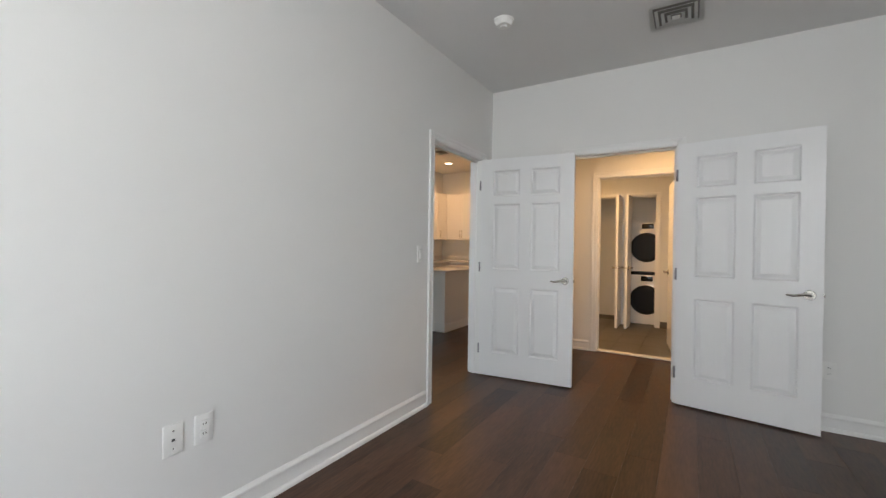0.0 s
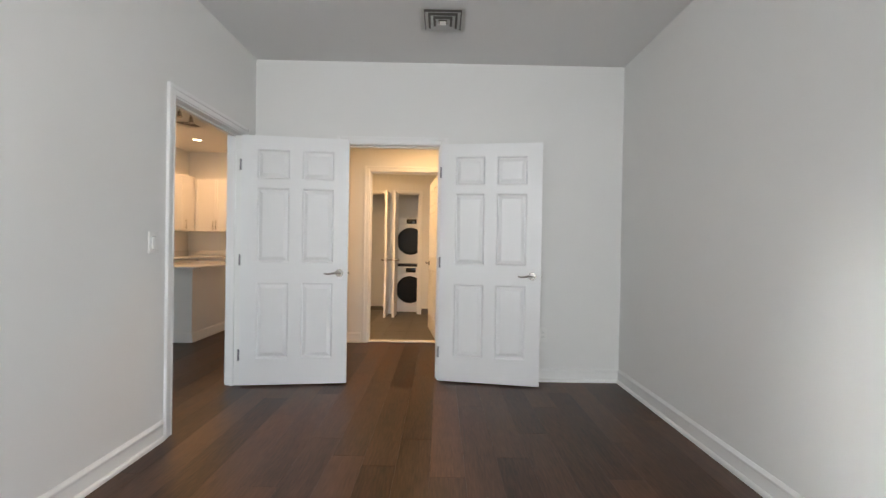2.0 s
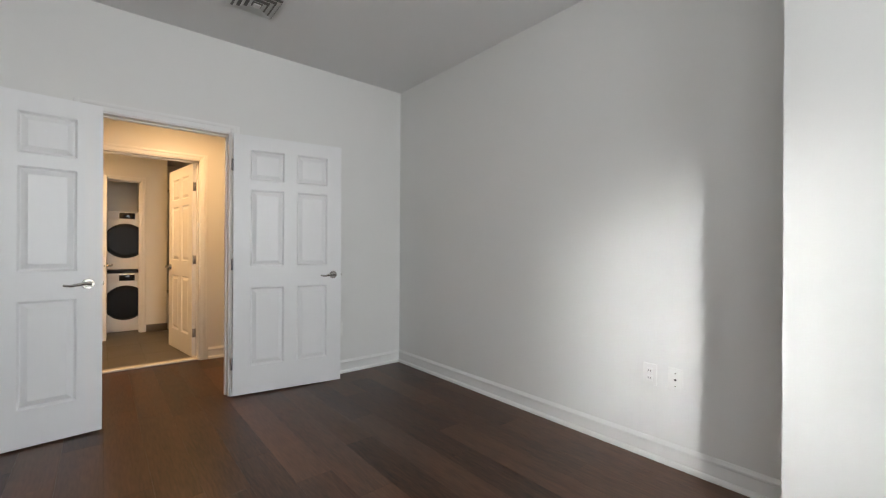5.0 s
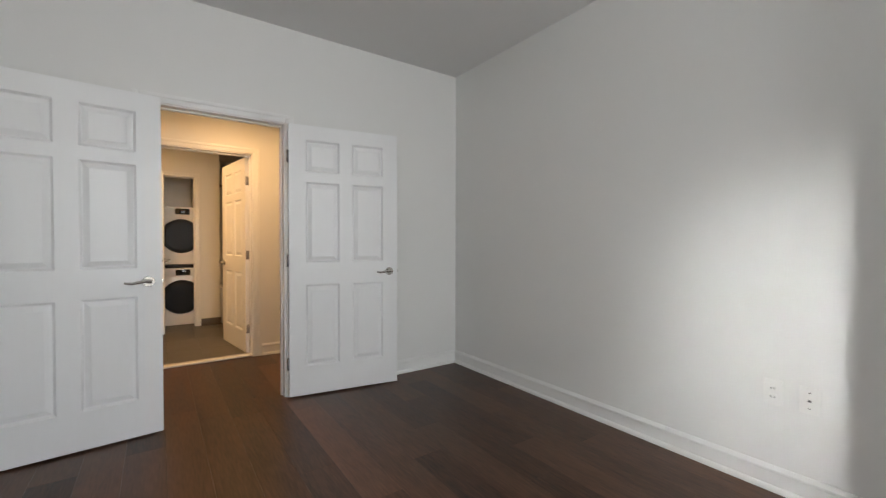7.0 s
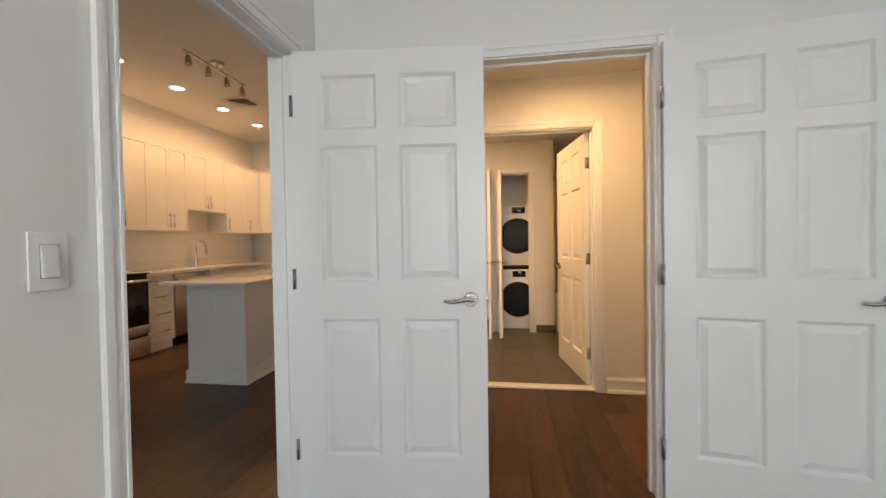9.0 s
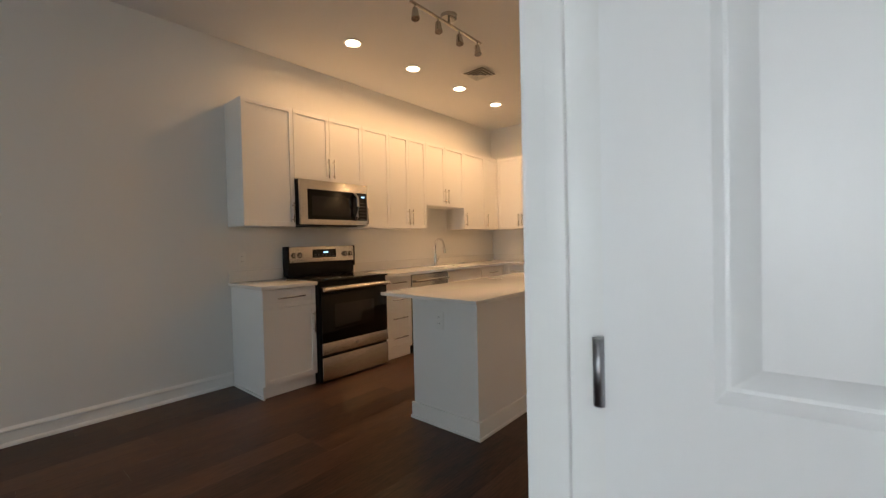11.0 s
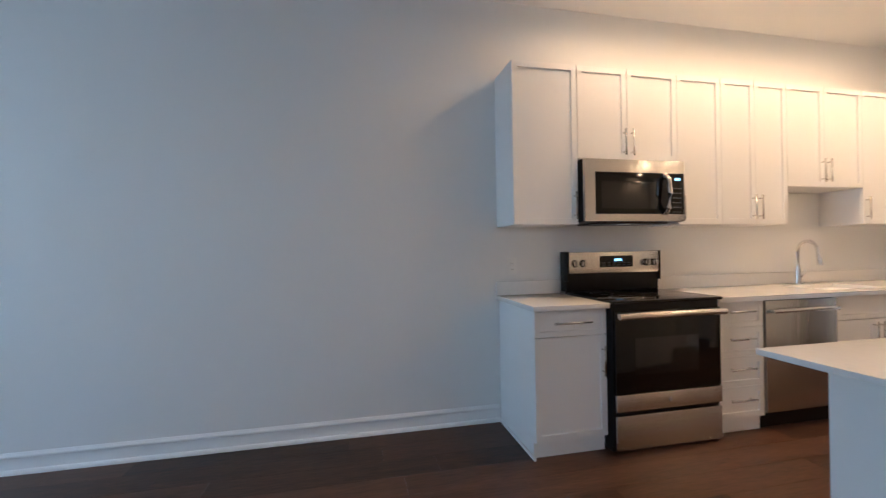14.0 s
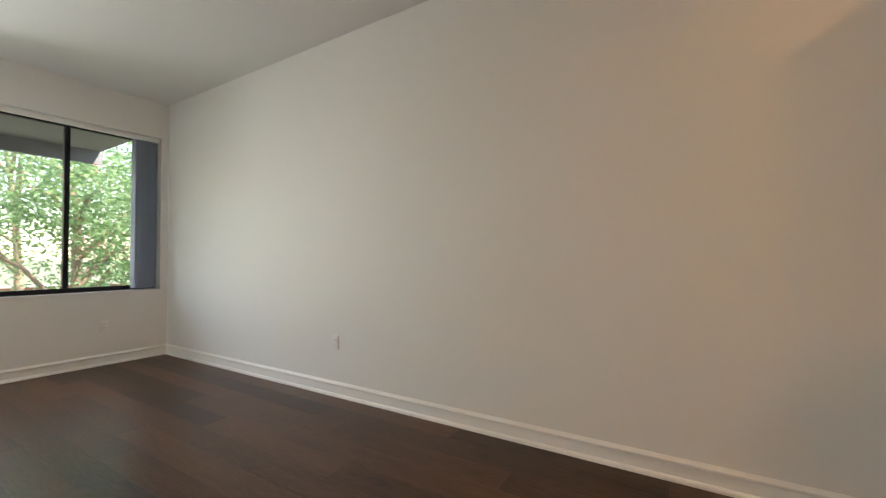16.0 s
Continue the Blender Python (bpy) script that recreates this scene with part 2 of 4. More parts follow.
bm = bmesh.new()
box(bm, -5.11, -2.82, 9.04, 9.2, 0, LC)
box(bm, -1.90, -1.60, 9.04, 9.2, 0, LC)
box(bm, -2.82, -1.90, 9.04, 9.2, 2.04, LC)
wall("wall_entry", bm)
wall("wall_stub", boxed(-3.06, -2.935, 8.09, 9.04, 0, LC), "white painted stub wall between fridge and entrance")
bm = bmesh.new()                         # hall and bath
box(bm, -1.60, -0.845, 5.20, 5.32, 0, HC)
box(bm, 0.03, 0.37, 5.20, 5.32, 0, HC)
box(bm, -0.845, 0.03, 5.20, 5.32, 2.06, HC)
wall("wall_bath_south", bm)
bm = bmesh.new()
vs = [bm.verts.new(p) for p in ((0.37, 5.20, 0), (1.60, 6.36, 0), (1.60, 6.53, 0), (0.37, 5.37, 0))]
f = bm.faces.new(vs)
up = [g for g in bmesh.ops.extrude_face_region(bm, geom=[f])["geom"] if isinstance(g, bmesh.types.BMVert)]
bmesh.ops.translate(bm, verts=up, vec=(0, 0, HC))
wall("wall_hall_angled", bm, "white painted wall set at an angle")
wall("wall_hall_east", boxed(1.60, 1.72, 4.0, 8.2, 0, HC))
bm = bmesh.new()                         # laundry wall
box(bm, -1.60, -1.36, 7.22, 7.32, 0, HC)
box(bm, -0.86, -0.74, 7.22, 7.32, 0, HC)
box(bm, -0.335, -0.05, 7.22, 8.10, 0, HC)
box(bm, -1.36, -0.86, 7.22, 7.32, 2.06, HC)
box(bm, -0.74, -0.335, 7.22, 7.32, 2.06, HC)
wall("wall_laundry", bm)
wall("wall_bath_north", boxed(-1.60, 1.60, 8.10, 8.2, 0, HC))
structure("ceiling_bedroom", boxed(-1.60, 1.60, SY, NY, BC, BC + 0.1), CEIL, "flat white painted ceiling of the bedroom", "ceiling")
structure("ceiling_living", boxed(-5.3, -1.60, -1.98, 9.2, LC, LC + 0.1), CEIL, "flat white painted ceiling over kitchen and living room", "ceiling")
structure("ceiling_hall", boxed(-1.60, 1.72, 4.0, 8.2, HC, HC + 0.1), CEIL, "flat white painted ceiling of hall and bath", "ceiling")


def skirting(name, a, b, side):
    """A stepped baseboard from a to b; side: +1 when the room lies to the left of the way from a to b."""
    a, b = Vector((*a, 0)), Vector((*b, 0))
    d = (b - a).normalized()
    n = Vector((-d.y, d.x, 0)) * side
    bm = bmesh.new()
    profile = ((0, 0), (0.025, 0), (0.025, 0.012), (0.022, 0.019), (0.017, 0.024), (0.011, 0.026), (0.010, 0.086), (0.016, 0.092), (0.016, 0.102), (0.008, 0.112), (0.005, 0.118), (0, 0.118))
    ends = []
    for p in (a, b):
        ends.append([bm.verts.new(p + n * (u + 0.0005) + Vector((0, 0, w + 0.001))) for u, w in profile])
    k = len(profile)
    for i in range(k):
        bm.faces.new((ends[0][i], ends[0][(i + 1) % k], ends[1][(i + 1) % k], ends[1][i]))
    bm.faces.new(ends[0]), bm.faces.new(ends[1][::-1])
    return structure(name, bm, TRIM, "white painted baseboard with a shoe moulding", "baseboard")


for a, b, s in (((-1.60, SY), (-1.60, 2.725), -1), ((-0.90 - 0.70, NY), (-0.905, NY), -1), ((0.085, NY), (EX, NY), -1), ((EX, NY), (EX, 0.748), -1), ((1.30, 0.748), (1.30, SY), -1), ((EX, 0.748), (1.30, 0.748), -1),
                ((1.05, SY), (-1.60, SY), -1), ((-1.60, 5.20), (-0.915, 5.20), -1), ((0.10, 5.20), (0.37, 5.20), -1), ((0.37, 5.20), (1.60, 6.36), -1), ((-1.72, SY), (WX, SY), -1), ((WX, SY), (WX, 4.545), -1),
                ((-1.72, 2.72), (-1.72, SY), -1), ((-1.72, 9.04), (-1.72, 3.75), -1), ((-3.06, 8.09), (-2.935, 8.09), -1), ((-2.935, 8.09), (-2.935, 9.04), -1), ((-2.935, 9.04), (-2.885, 9.04), -1)):
    skirting("baseboard", a, b, s)


def casing(name, m, w, h, depth, both=True, fw=0.062):
    """Door lining and moulded casings. Local: opening from x 0 to w, wall from y 0 to depth."""
    th = thing(name, m, "white painted door frame with moulded casing", "door frame", kind="structure")
    for x0, x1 in ((0, 0.018), (w - 0.018, w)):
        part("jamb", boxed(x0, x1, -0.001, depth + 0.001, 0, h, 0.002), TRIM, th)
    part("head", boxed(0.018, w - 0.018, -0.001, depth + 0.001, h - 0.018, h, 0.002), TRIM, th)
    part("stop", boxed(0.018, w - 0.018, depth * 0.45, depth * 0.45 + 0.03, h - 0.03, h - 0.018, 0.002), TRIM, th)
    for x0, x1 in ((0.018, 0.030), (w - 0.030, w - 0.018)):
        part("stop", boxed(x0, x1, depth * 0.45, depth * 0.45 + 0.03, 0, h - 0.03, 0.002), TRIM, th)
    for y, s in ((0, -1), (depth, 1)) if both else ((0, -1),):
        for x0, x1 in ((-fw + 0.008, 0.008), (w - 0.008, w + fw - 0.008)):
            bm = bmesh.new()
            lo, hi = sorted((y + s * 0.001, y + s * 0.013))
            box(bm, x0, x1, lo, hi, 0.001, h + fw - 0.012, 0.003)
            lo, hi = sorted((y + s * 0.0125, y + s * 0.019))
            out = (x0, x0 + 0.026) if x0 < 0 else (x1 - 0.026, x1)
            box(bm, *out, lo, hi, 0.001, h + fw - 0.012, 0.003)
            lo, hi = sorted((y + s * 0.0125, y + s * 0.0165))
            inner = (x1 - 0.014, x1 - 0.003) if x0 < 0 else (x0 + 0.003, x0 + 0.014)
            box(bm, *inner, lo, hi, 0.001, h + 0.002, 0.002)
            part("casing", bm, TRIM, th)
        bm = bmesh.new()
        lo, hi = sorted((y + s * 0.0015, y + s * 0.0125))
        box(bm, 0.0085, w - 0.0085, lo, hi, h - 0.01, h + fw - 0.0125, 0.003)
        lo, hi = sorted((y + s * 0.012, y + s * 0.0185))
        box(bm, -0.02, w + 0.02, lo, hi, h + fw - 0.038, h + fw - 0.0125, 0.003)
        part("head_casing", bm, TRIM, th)
    return th


casing("door_frame_1", pose(-1.60, 2.79, 0, 0, 0, 90), 0.89, 2.06, 0.12)
casing("door_frame_2", pose(-0.84, NY, 0), 0.86, 2.06, 0.12)
casing("door_frame_3", pose(-0.845, 5.20, 0), 0.875, 2.06, 0.12)
casing("door_frame_4", pose(-2.82, 9.04, 0), 0.92, 2.04, 0.16, both=False)
casing("door_frame_5", pose(-0.74, 7.22, 0), 0.405, 2.06, 0.10, both=False, fw=0.05)
casing("door_frame_6", pose(-1.36, 7.22, 0), 0.50, 2.06, 0.10, both=False, fw=0.05)

# ---- six-panel doors ----
PZ = ((0.228, 0.845), (1.013, 1.619), (1.693, 1.932))


def panel_mesh(w, h, back):
    """A raised door panel with sloping edges, facing -y (or +y)."""
    bm = bmesh.new()
    s = -1 if not back else 1
    e = 0.028
    base = [bm.verts.new((x, 0, z)) for x, z in ((0, 0), (w, 0), (w, h), (0, h))]
    top = [bm.verts.new((x, s * 0.0128, z)) for x, z in ((e, e), (w - e, e), (w - e, h - e), (e, h - e))]
    low = [bm.verts.new((x, -s * 0.0015, z)) for x, z in ((0, 0), (w, 0), (w, h), (0, h))]
    for i in range(4):
        j = (i + 1) % 4
        bm.faces.new((base[i], base[j], top[j], top[i]))
        bm.faces.new((low[j], low[i], base[i], base[j]))
    bm.faces.new(top), bm.faces.new(low[::-1])
    return mesh_of("panel", bm, DOOR)


def panel_door(name, m, w, label, lever=1, stile=0.121, gap=0.100, t=0.036, z0=0.012, z1=2.042, hinges=True, narrow=False, group=""):
    """Hinge edge at x = 0, the faces at y = 0 (to -y) and y = t."""
    th = thing(name, m, label, "door", group)
    if narrow:
        stile, cols = 0.09, ((0.09, w - 0.09),)
    else:
        pw = (w - 2 * stile - gap) / 2
        cols = ((stile, stile + pw), (stile + pw + gap, w - stile))
    xs = sorted({0, w, *[x for c in cols for x in c]})
    zs = sorted({z0, z1, *[z for c in PZ for z in c]})
    bm = bmesh.new()
    grid = {(i, k, s): bm.verts.new((x, y, z)) for i, x in enumerate(xs) for k, z in enumerate(zs) for s, y in enumerate((0, t))}
    holes = []
    for i in range(len(xs) - 1):
        for k in range(len(zs) - 1):
            for s in (0, 1):
                q = [grid[i, k, s], grid[i + 1, k, s], grid[i + 1, k + 1, s], grid[i, k + 1, s]]
                f = bm.faces.new(q if s == 0 else q[::-1])
                if (xs[i], xs[i + 1]) in cols and (zs[k], zs[k + 1]) in PZ:
                    holes.append(f)
    a, b = len(xs) - 1, len(zs) - 1
    for i in range(a):
        bm.faces.new((grid[i, 0, 0], grid[i, 0, 1], grid[i + 1, 0, 1], grid[i + 1, 0, 0]))
        bm.faces.new((grid[i, b, 0], grid[i + 1, b, 0], grid[i + 1, b, 1], grid[i, b, 1]))
    for k in range(b):
        bm.faces.new((grid[0, k, 0], grid[0, k + 1, 0], grid[0, k + 1, 1], grid[0, k, 1]))
        bm.faces.new((grid[a, k, 0], grid[a, k, 1], grid[a, k + 1, 1], grid[a, k + 1, 0]))
    bm.normal_update()
    bmesh.ops.inset_individual(bm, faces=holes, thickness=0.017, depth=-0.0145)
    part("slab", bm, DOOR, th)
    made = {}
    for c in cols:
        for z in PZ:
            for back in (0, 1):
                key = (round(c[1] - c[0], 4), z, back)
                if key not in made:
                    made[key] = panel_mesh(c[1] - c[0] - 0.033, z[1] - z[0] - 0.033, back)
                part("panel", made[key], DOOR, th, m=pose(c[0] + 0.0165, t - 0.0142 if back else 0.0142, z[0] + 0.0165))
    if lever:
        for y, s in ((0, -1), (t, 1)):
            hx = w - 0.068
            rose = part("rose", rodded((hx, y, 0.93), (hx, y + s * 0.010, 0.93), 0.033, 0.030, 28), NICKEL, th, "round satin nickel rose")
            bm = rodded((hx, y + s * 0.010, 0.93), (hx, y + s * 0.046, 0.93), 0.012)
            tube(bm, [(hx + 0.012, y + s * 0.046, 0.932), (hx - 0.02, y + s * 0.049, 0.936), (hx - 0.05, y + s * 0.05, 0.930), (hx - 0.085, y + s * 0.049, 0.924), (hx - 0.118, y + s * 0.045, 0.929)], [0.012, 0.0115, 0.0095, 0.008, 0.006])
            part("lever", bm, NICKEL, th, "curved satin nickel door lever")
        part("latch", boxed(w - 0.001, w + 0.009, t / 2 - 0.006, t / 2 + 0.006, 0.92, 0.94, 0.002), NICKEL, th)
    if hinges:
        for z in (0.26, 1.03, 1.80):
            bm = boxed(-0.003, 0.0005, 0.002, t - 0.004, z - 0.045, z + 0.045)
            rod(bm, (-0.006, -0.004, z - 0.045), (-0.006, -0.004, z + 0.045), 0.0075, seg=10)
            box(bm, -0.014, -0.006, -0.0035, -0.0005, z - 0.045, z + 0.045)
            part("hinge", bm, HINGE, th, "steel butt hinge")
    return th


panel_door("door", pose(-1.594, 3.630, 0, 0, 0, 6.4), 0.85, "white six-panel door standing open at the kitchen doorway")
panel_door("door", pose(0.022, 3.826, 0, 0, 0, -8.8), 0.845, "white six-panel door swung open against the bedroom wall")
panel_door("door", pose(0.010, 5.345, 0, 0, 0, 98.0), 0.82, "white six-panel bathroom door standing ajar")
panel_door("door", pose(-0.732, 7.20, 0, 0, 0, -91.5), 0.36, "narrow white laundry cupboard door standing wide open", narrow=True)
panel_door("door", pose(-0.870, 7.20, 0, 0, 0, -90), 0.40, "narrow white cupboard door standing open beside the laundry", narrow=True)
front = panel_door("front_door", pose(-2.80, 9.05, 0, 0, 0, 0), 0.885, "white six-panel entrance door, closed, with electronic lock", lever=0, hinges=False, z0=0.006, z1=2.02)
lk = part("lock_plate", boxed(0.03, 0.105, -0.018, 0.0, 0.83, 1.20, 0.006), STEEL_V, front, "tall steel electronic lock plate")
part("reader", boxed(0.038, 0.097, -0.034, -0.017, 1.02, 1.15, 0.008), BLACK, front, "black lock reader")
bm = rodded((0.07, -0.018, 0.89), (0.07, -0.06, 0.89), 0.012)
tube(bm, [(0.06, -0.058, 0.89), (0.12, -0.06, 0.892), (0.19, -0.058, 0.889)], [0.011, 0.010, 0.008])
part("lever", bm, NICKEL, front)
part("peephole", rodded((0.44, 0.0, 1.45), (0.44, -0.004, 1.45), 0.009), NICKEL, front)


# ---- wall plates ----
def plate(name, m, label, kind):
    """A wall plate centred on the origin, facing -y."""
    th = thing(name, m, label, "light switch" if kind == "switch" else "outlet")
    part("cover", boxed(-0.037, 0.037, -0.007, -0.0005, -0.06, 0.06, 0.003), PLASTIC, th)
    if kind == "switch":
        # grey rim stands for the shade line round the white rocker
        part("surround", boxed(-0.0182, 0.0182, -0.0078, -0.0065, -0.0352, 0.0352, 0.0004), GAP_SHADE, th, "thin grey rim painted as the shade round the rocker")
        part("rocker", boxed(-0.0165, 0.0165, -0.004, 0.004, -0.0335, 0.0335, 0.002), PLASTIC, th, m=pose(0, -0.0085, 0, -5))
        for z in (-0.048, 0.048):
            part("screw", rodded((0, -0.006, z), (0, -0.0076, z), 0.003, seg=10), PLASTIC, th)
    elif kind == "outlet":
        for z in (-0.02, 0.02):
            bm = boxed(-0.016, 0.016, -0.010, -0.006, z - 0.015, z + 0.015, 0.003)
            sock = part("socket", bm, PLASTIC, th)
            for x in (-0.006, 0.006):
                part("slot", boxed(x - 0.0012, x + 0.0012, -0.0105, -0.0099, z - 0.004, z + 0.005), DARKGAP, sock)
    elif kind == "jack":
        part("jack", boxed(-0.006, 0.006, -0.009, -0.006, -0.006, 0.004, 0.001), KEY, th, "dark data jack")
        for z in (-0.035, 0.035):
            part("screw", rodded((0, -0.006, z), (0, -0.008, z), 0.003, seg=10), NICKEL, th)
    return th


plate("light_switch", pose(-1.60, 2.632, 1.16, 0, 0, 90), "white rocker light switch beside the kitchen doorway", "switch")
plate("outlet", pose(-1.60, 1.07, 0.452, 0, 0, 90), "white double outlet low on the bedroom wall", "outlet")
plate("outlet", pose(-1.60, 0.952, 0.450, 0, 0, 90), "white wall plate with a data jack", "jack")
plate("outlet", pose(EX, 1.377, 0.465, 0, 0, -90), "white double outlet low on the bedroom wall", "outlet")
plate("outlet", pose(EX, 1.245, 0.465, 0, 0, -90), "white wall plate with a data jack", "jack")
plate("outlet", pose(0.93, NY, 0.41), "white outlet half hidden behind the open door", "outlet")
plate("outlet", pose(WX, 1.08, 0.44, 0, 0, 90), "white outlet low on the living room wall", "outlet")
plate("outlet", pose(-4.496, SY, 0.42, 0, 0, 180), "white outlet under the window", "outlet")
plate("outlet", pose(WX, 4.655, 1.095, 0, 0, 90), "white outlet above the kitchen counter", "outlet")
plate("light_switch", pose(-2.935, 8.62, 1.12, 0, 0, 90), "white light switch on the stub wall", "switch")
part("stopper", rodded((-2.935, 8.72, 1.03), (-2.925, 8.72, 1.03), 0.012, seg=12), BLACK, tagged(thing("door_stop", pose(0, 0, 0), "small dark door stop on the wall", "door stop")))


# ---- ceiling fittings ----
def vent(m, n, w, label, mat=PLASTIC):
    th = thing("ceiling_vent", m, label, "vent")
    part("backing", boxed(-w / 2 + 0.02, w / 2 - 0.02, -w / 2 + 0.02, w / 2 - 0.02, -0.004, -0.001), VENTBACK, th)
    for i in range(n):
        a = w / 2 * (1 - i / (n + 0.4))
        b = a - (0.026 if i == 0 else 0.019)
        z = -0.003 - (0.006 if i == 0 else 0.012 + 0.004 * i)
        bm = bmesh.new()
        out = [bm.verts.new((x * a, y * a, z)) for x, y in ((-1, -1), (1, -1), (1, 1), (-1, 1))]
        inn = [bm.verts.new((x * b, y * b, z + (0.002 if i == 0 else 0.007))) for x, y in ((-1, -1), (1, -1), (1, 1), (-1, 1))]
        for k in range(4):
            bm.faces.new((out[k], out[(k + 1) % 4], inn[(k + 1) % 4], inn[k]))
        bmesh.ops.solidify(bm, geom=bm.faces[:], thickness=0.002)
        part("frame" if i == 0 else "slat", bm, mat, th)
    part("core", boxed(-0.022, 0.022, -0.022, 0.022, -0.03, -0.026), mat, th)
    return th


vent(pose(0.01, 3.19, BC), 4, 0.31, "square white louvred air vent in the ceiling")
vent(pose(-3.92, 6.67, LC), 4, 0.30, "square white louvred air vent over the kitchen")
vent(pose(-0.56, 4.80, HC), 4, 0.30, "square white louvred air vent in the hall ceiling")
sd = thing("smoke_detector", pose(-0.99, 2.71, BC), "round white smoke detector on the ceiling", "smoke detector")
part("base", rodded((0, 0, -0.012), (0, 0, 0), 0.066, 0.068, 32), PLASTIC, sd)
part("cap", rodded((0, 0, -0.040), (0, 0, -0.012), 0.046, 0.060, 32), PLASTIC, sd)
part("sensor", rodded((0, 0, -0.046), (0, 0, -0.040), 0.018, 0.022, 20), PLASTIC, sd)
sp = thing("sprinkler", pose(-2.75, 7.67, LC), "small ceiling sprinkler head", "sprinkler")
part("escutcheon", rodded((0, 0, -0.006), (0, 0, 0), 0.03, seg=20), PLASTIC, sp)
part("head", rodded((0, 0, -0.03), (0, 0, -0.006), 0.010, seg=10), NICKEL, sp)


def downlight(x, y, z, energy):
    th = thing("downlight", pose(x, y, z), "round recessed downlight, lit warm white", "ceiling light", "kitchen downlights")
    bm = bmesh.new()
    bmesh.ops.create_circle(bm, segments=32, radius=0.088)
    outer = bm.verts[:]
    bmesh.ops.create_circle(bm, segments=32, radius=0.066)
    inner = [v for v in bm.verts if v not in outer]
    bmesh.ops.bridge_loops(bm, edges=bm.edges[:])
    bmesh.ops.translate(bm, verts=bm.verts[:], vec=(0, 0, -0.006))
    bmesh.ops.solidify(bm, geom=bm.faces[:], thickness=0.005)
    part("trim_ring", bm, PLASTIC, th)
    part("lens", rodded((0, 0, -0.005), (0, 0, -0.002), 0.067, seg=32), LAMPGLOW, th, "glowing lens")
    lamp("downlight_beam", "AREA", pose(x, y, z - 0.012), energy, WARM, 0.13, spread=168)


for x, y in ((-4.355, 5.354), (-4.345, 6.10), (-4.34, 6.862), (-4.343, 7.627), (-3.512, 7.63), (-2.10, 7.90)):
    downlight(x, y, LC, CAN * (1.3 if x > -3 else 1))
# flush lamps of hall and bath
for x, y, e, n in ((-0.15, 4.45, HALL, "hall"), (-0.95, 5.75, BATH, "bathroom")):
    th = thing("ceiling_lamp", pose(x, y, HC), "round flush ceiling lamp of the " + n + ", lit warm", "ceiling light")
    part("base", rodded((0, 0, -0.02), (0, 0, 0), 0.13, seg=32), PLASTIC, th)
    part("shade", rodded((0, 0, -0.055), (0, 0, -0.02), 0.09, 0.12, 32), LAMPGLOW, th, "glowing shade")
    lamp("ceiling_lamp_light", "AREA", pose(x, y, HC - 0.065), e, HALL_WARM, 0.2)

tl = thing("track_light", pose(-3.45, 5.60, LC), "brushed nickel track light with four unlit spot heads", "track light")
part("canopy", rodded((0, 0, -0.028), (0, 0, 0), 0.062, 0.066, 28), NICKEL, tl)
part("stem", rodded((0, 0, -0.065), (0, 0, -0.028), 0.008), NICKEL, tl)
part("bar", boxed(-0.010, 0.010, -0.43, 0.43, -0.078, -0.062, 0.003), NICKEL, tl)
for y in (-0.38, -0.13, 0.13, 0.38):
    hd = part("head", rodded((0.012, y - 0.01, -0.185), (-0.004, y, -0.105), 0.031, 0.020, 20), NICKEL, tl)
    part("pivot", rodded((0, y, -0.108), (0, y, -0.078), 0.006, seg=10), NICKEL, hd)


# ---- kitchen ----
def bar_handle(parent, p, length, upright):
    """A round bar pull on two posts; p: its middle on the door face, facing -y."""
    x, y, z = p
    d = Vector((0, 0, length / 2)) if upright else Vector((length / 2, 0, 0))
    c = Vector((x, y - 0.030, z))
    bm = rodded(c - d, c + d, 0.006, seg=12)
    for s in (-0.72, 0.72):
        q = Vector((x, y, z)) + d * s
        rod(bm, q, q + Vector((0, -0.030, 0)), 0.0045, seg=8)
    part("handle", bm, BAR, parent, "satin nickel bar handle")


def shaker(parent, name, x0, x1, z0, z1, handle=None, rail=0.055):
    """A framed front with a sunk panel; its face lies at y = 0, 20 mm thick. handle: x, z, length, upright."""
    g = 0.0016
    bm = boxed(x0 + g, x1 - g, 0.0, 0.020, z0 + g, z1 - g, 0.0)
    r = min(rail, (z1 - z0) * 0.28)
    face = min(bm.faces, key=lambda f: f.calc_center_median().y)
    bmesh.ops.inset_individual(bm, faces=[face], thickness=r, depth=0)
    bmesh.ops.inset_individual(bm, faces=[face], thickness=0.002, depth=-0.009)
    ob = part(name, bm, CAB, parent)
    if handle:
        bar_handle(ob, (handle[0], 0, handle[1]), handle[2], handle[3])
    return ob


def cabinet(name, m, w, d, z0, z1, fronts, label, toe=0.0, ends=(0, 0)):
    """A unit with its front at y = 0 and its body behind. fronts: name, x0, x1, z0, z1, handle."""
    th = thing(name, m, label, "cabinet", "kitchen cabinets")
    part("body", boxed(0.0005, w - 0.0005, 0.021, d, z0 + toe, z1, 0.001), CAB, th)
    if toe:
        part("toe_kick", boxed(0.001, w - 0.001, 0.035, d, 0.0, toe, 0.0), CAB, th)
    for f in fronts:
        shaker(th, *f)
    return th


UX, UD = -4.79, 0.318
Z0, Z1 = 1.375, 2.432


def upper(y0, y1, fronts, label, z0=Z0):
    return cabinet("wall_cabinet", pose(UX, y0, 0, 0, 0, 90), y1 - y0, UD, z0, Z1, fronts, label)


def pair(w, z0, z1, hz, cut=None):
    c = cut or w / 2
    return [("door", 0, c, z0, z1, (c - 0.03, hz, 0.18, True)), ("door", c, w, z0, z1, (c + 0.03, hz, 0.18, True))]


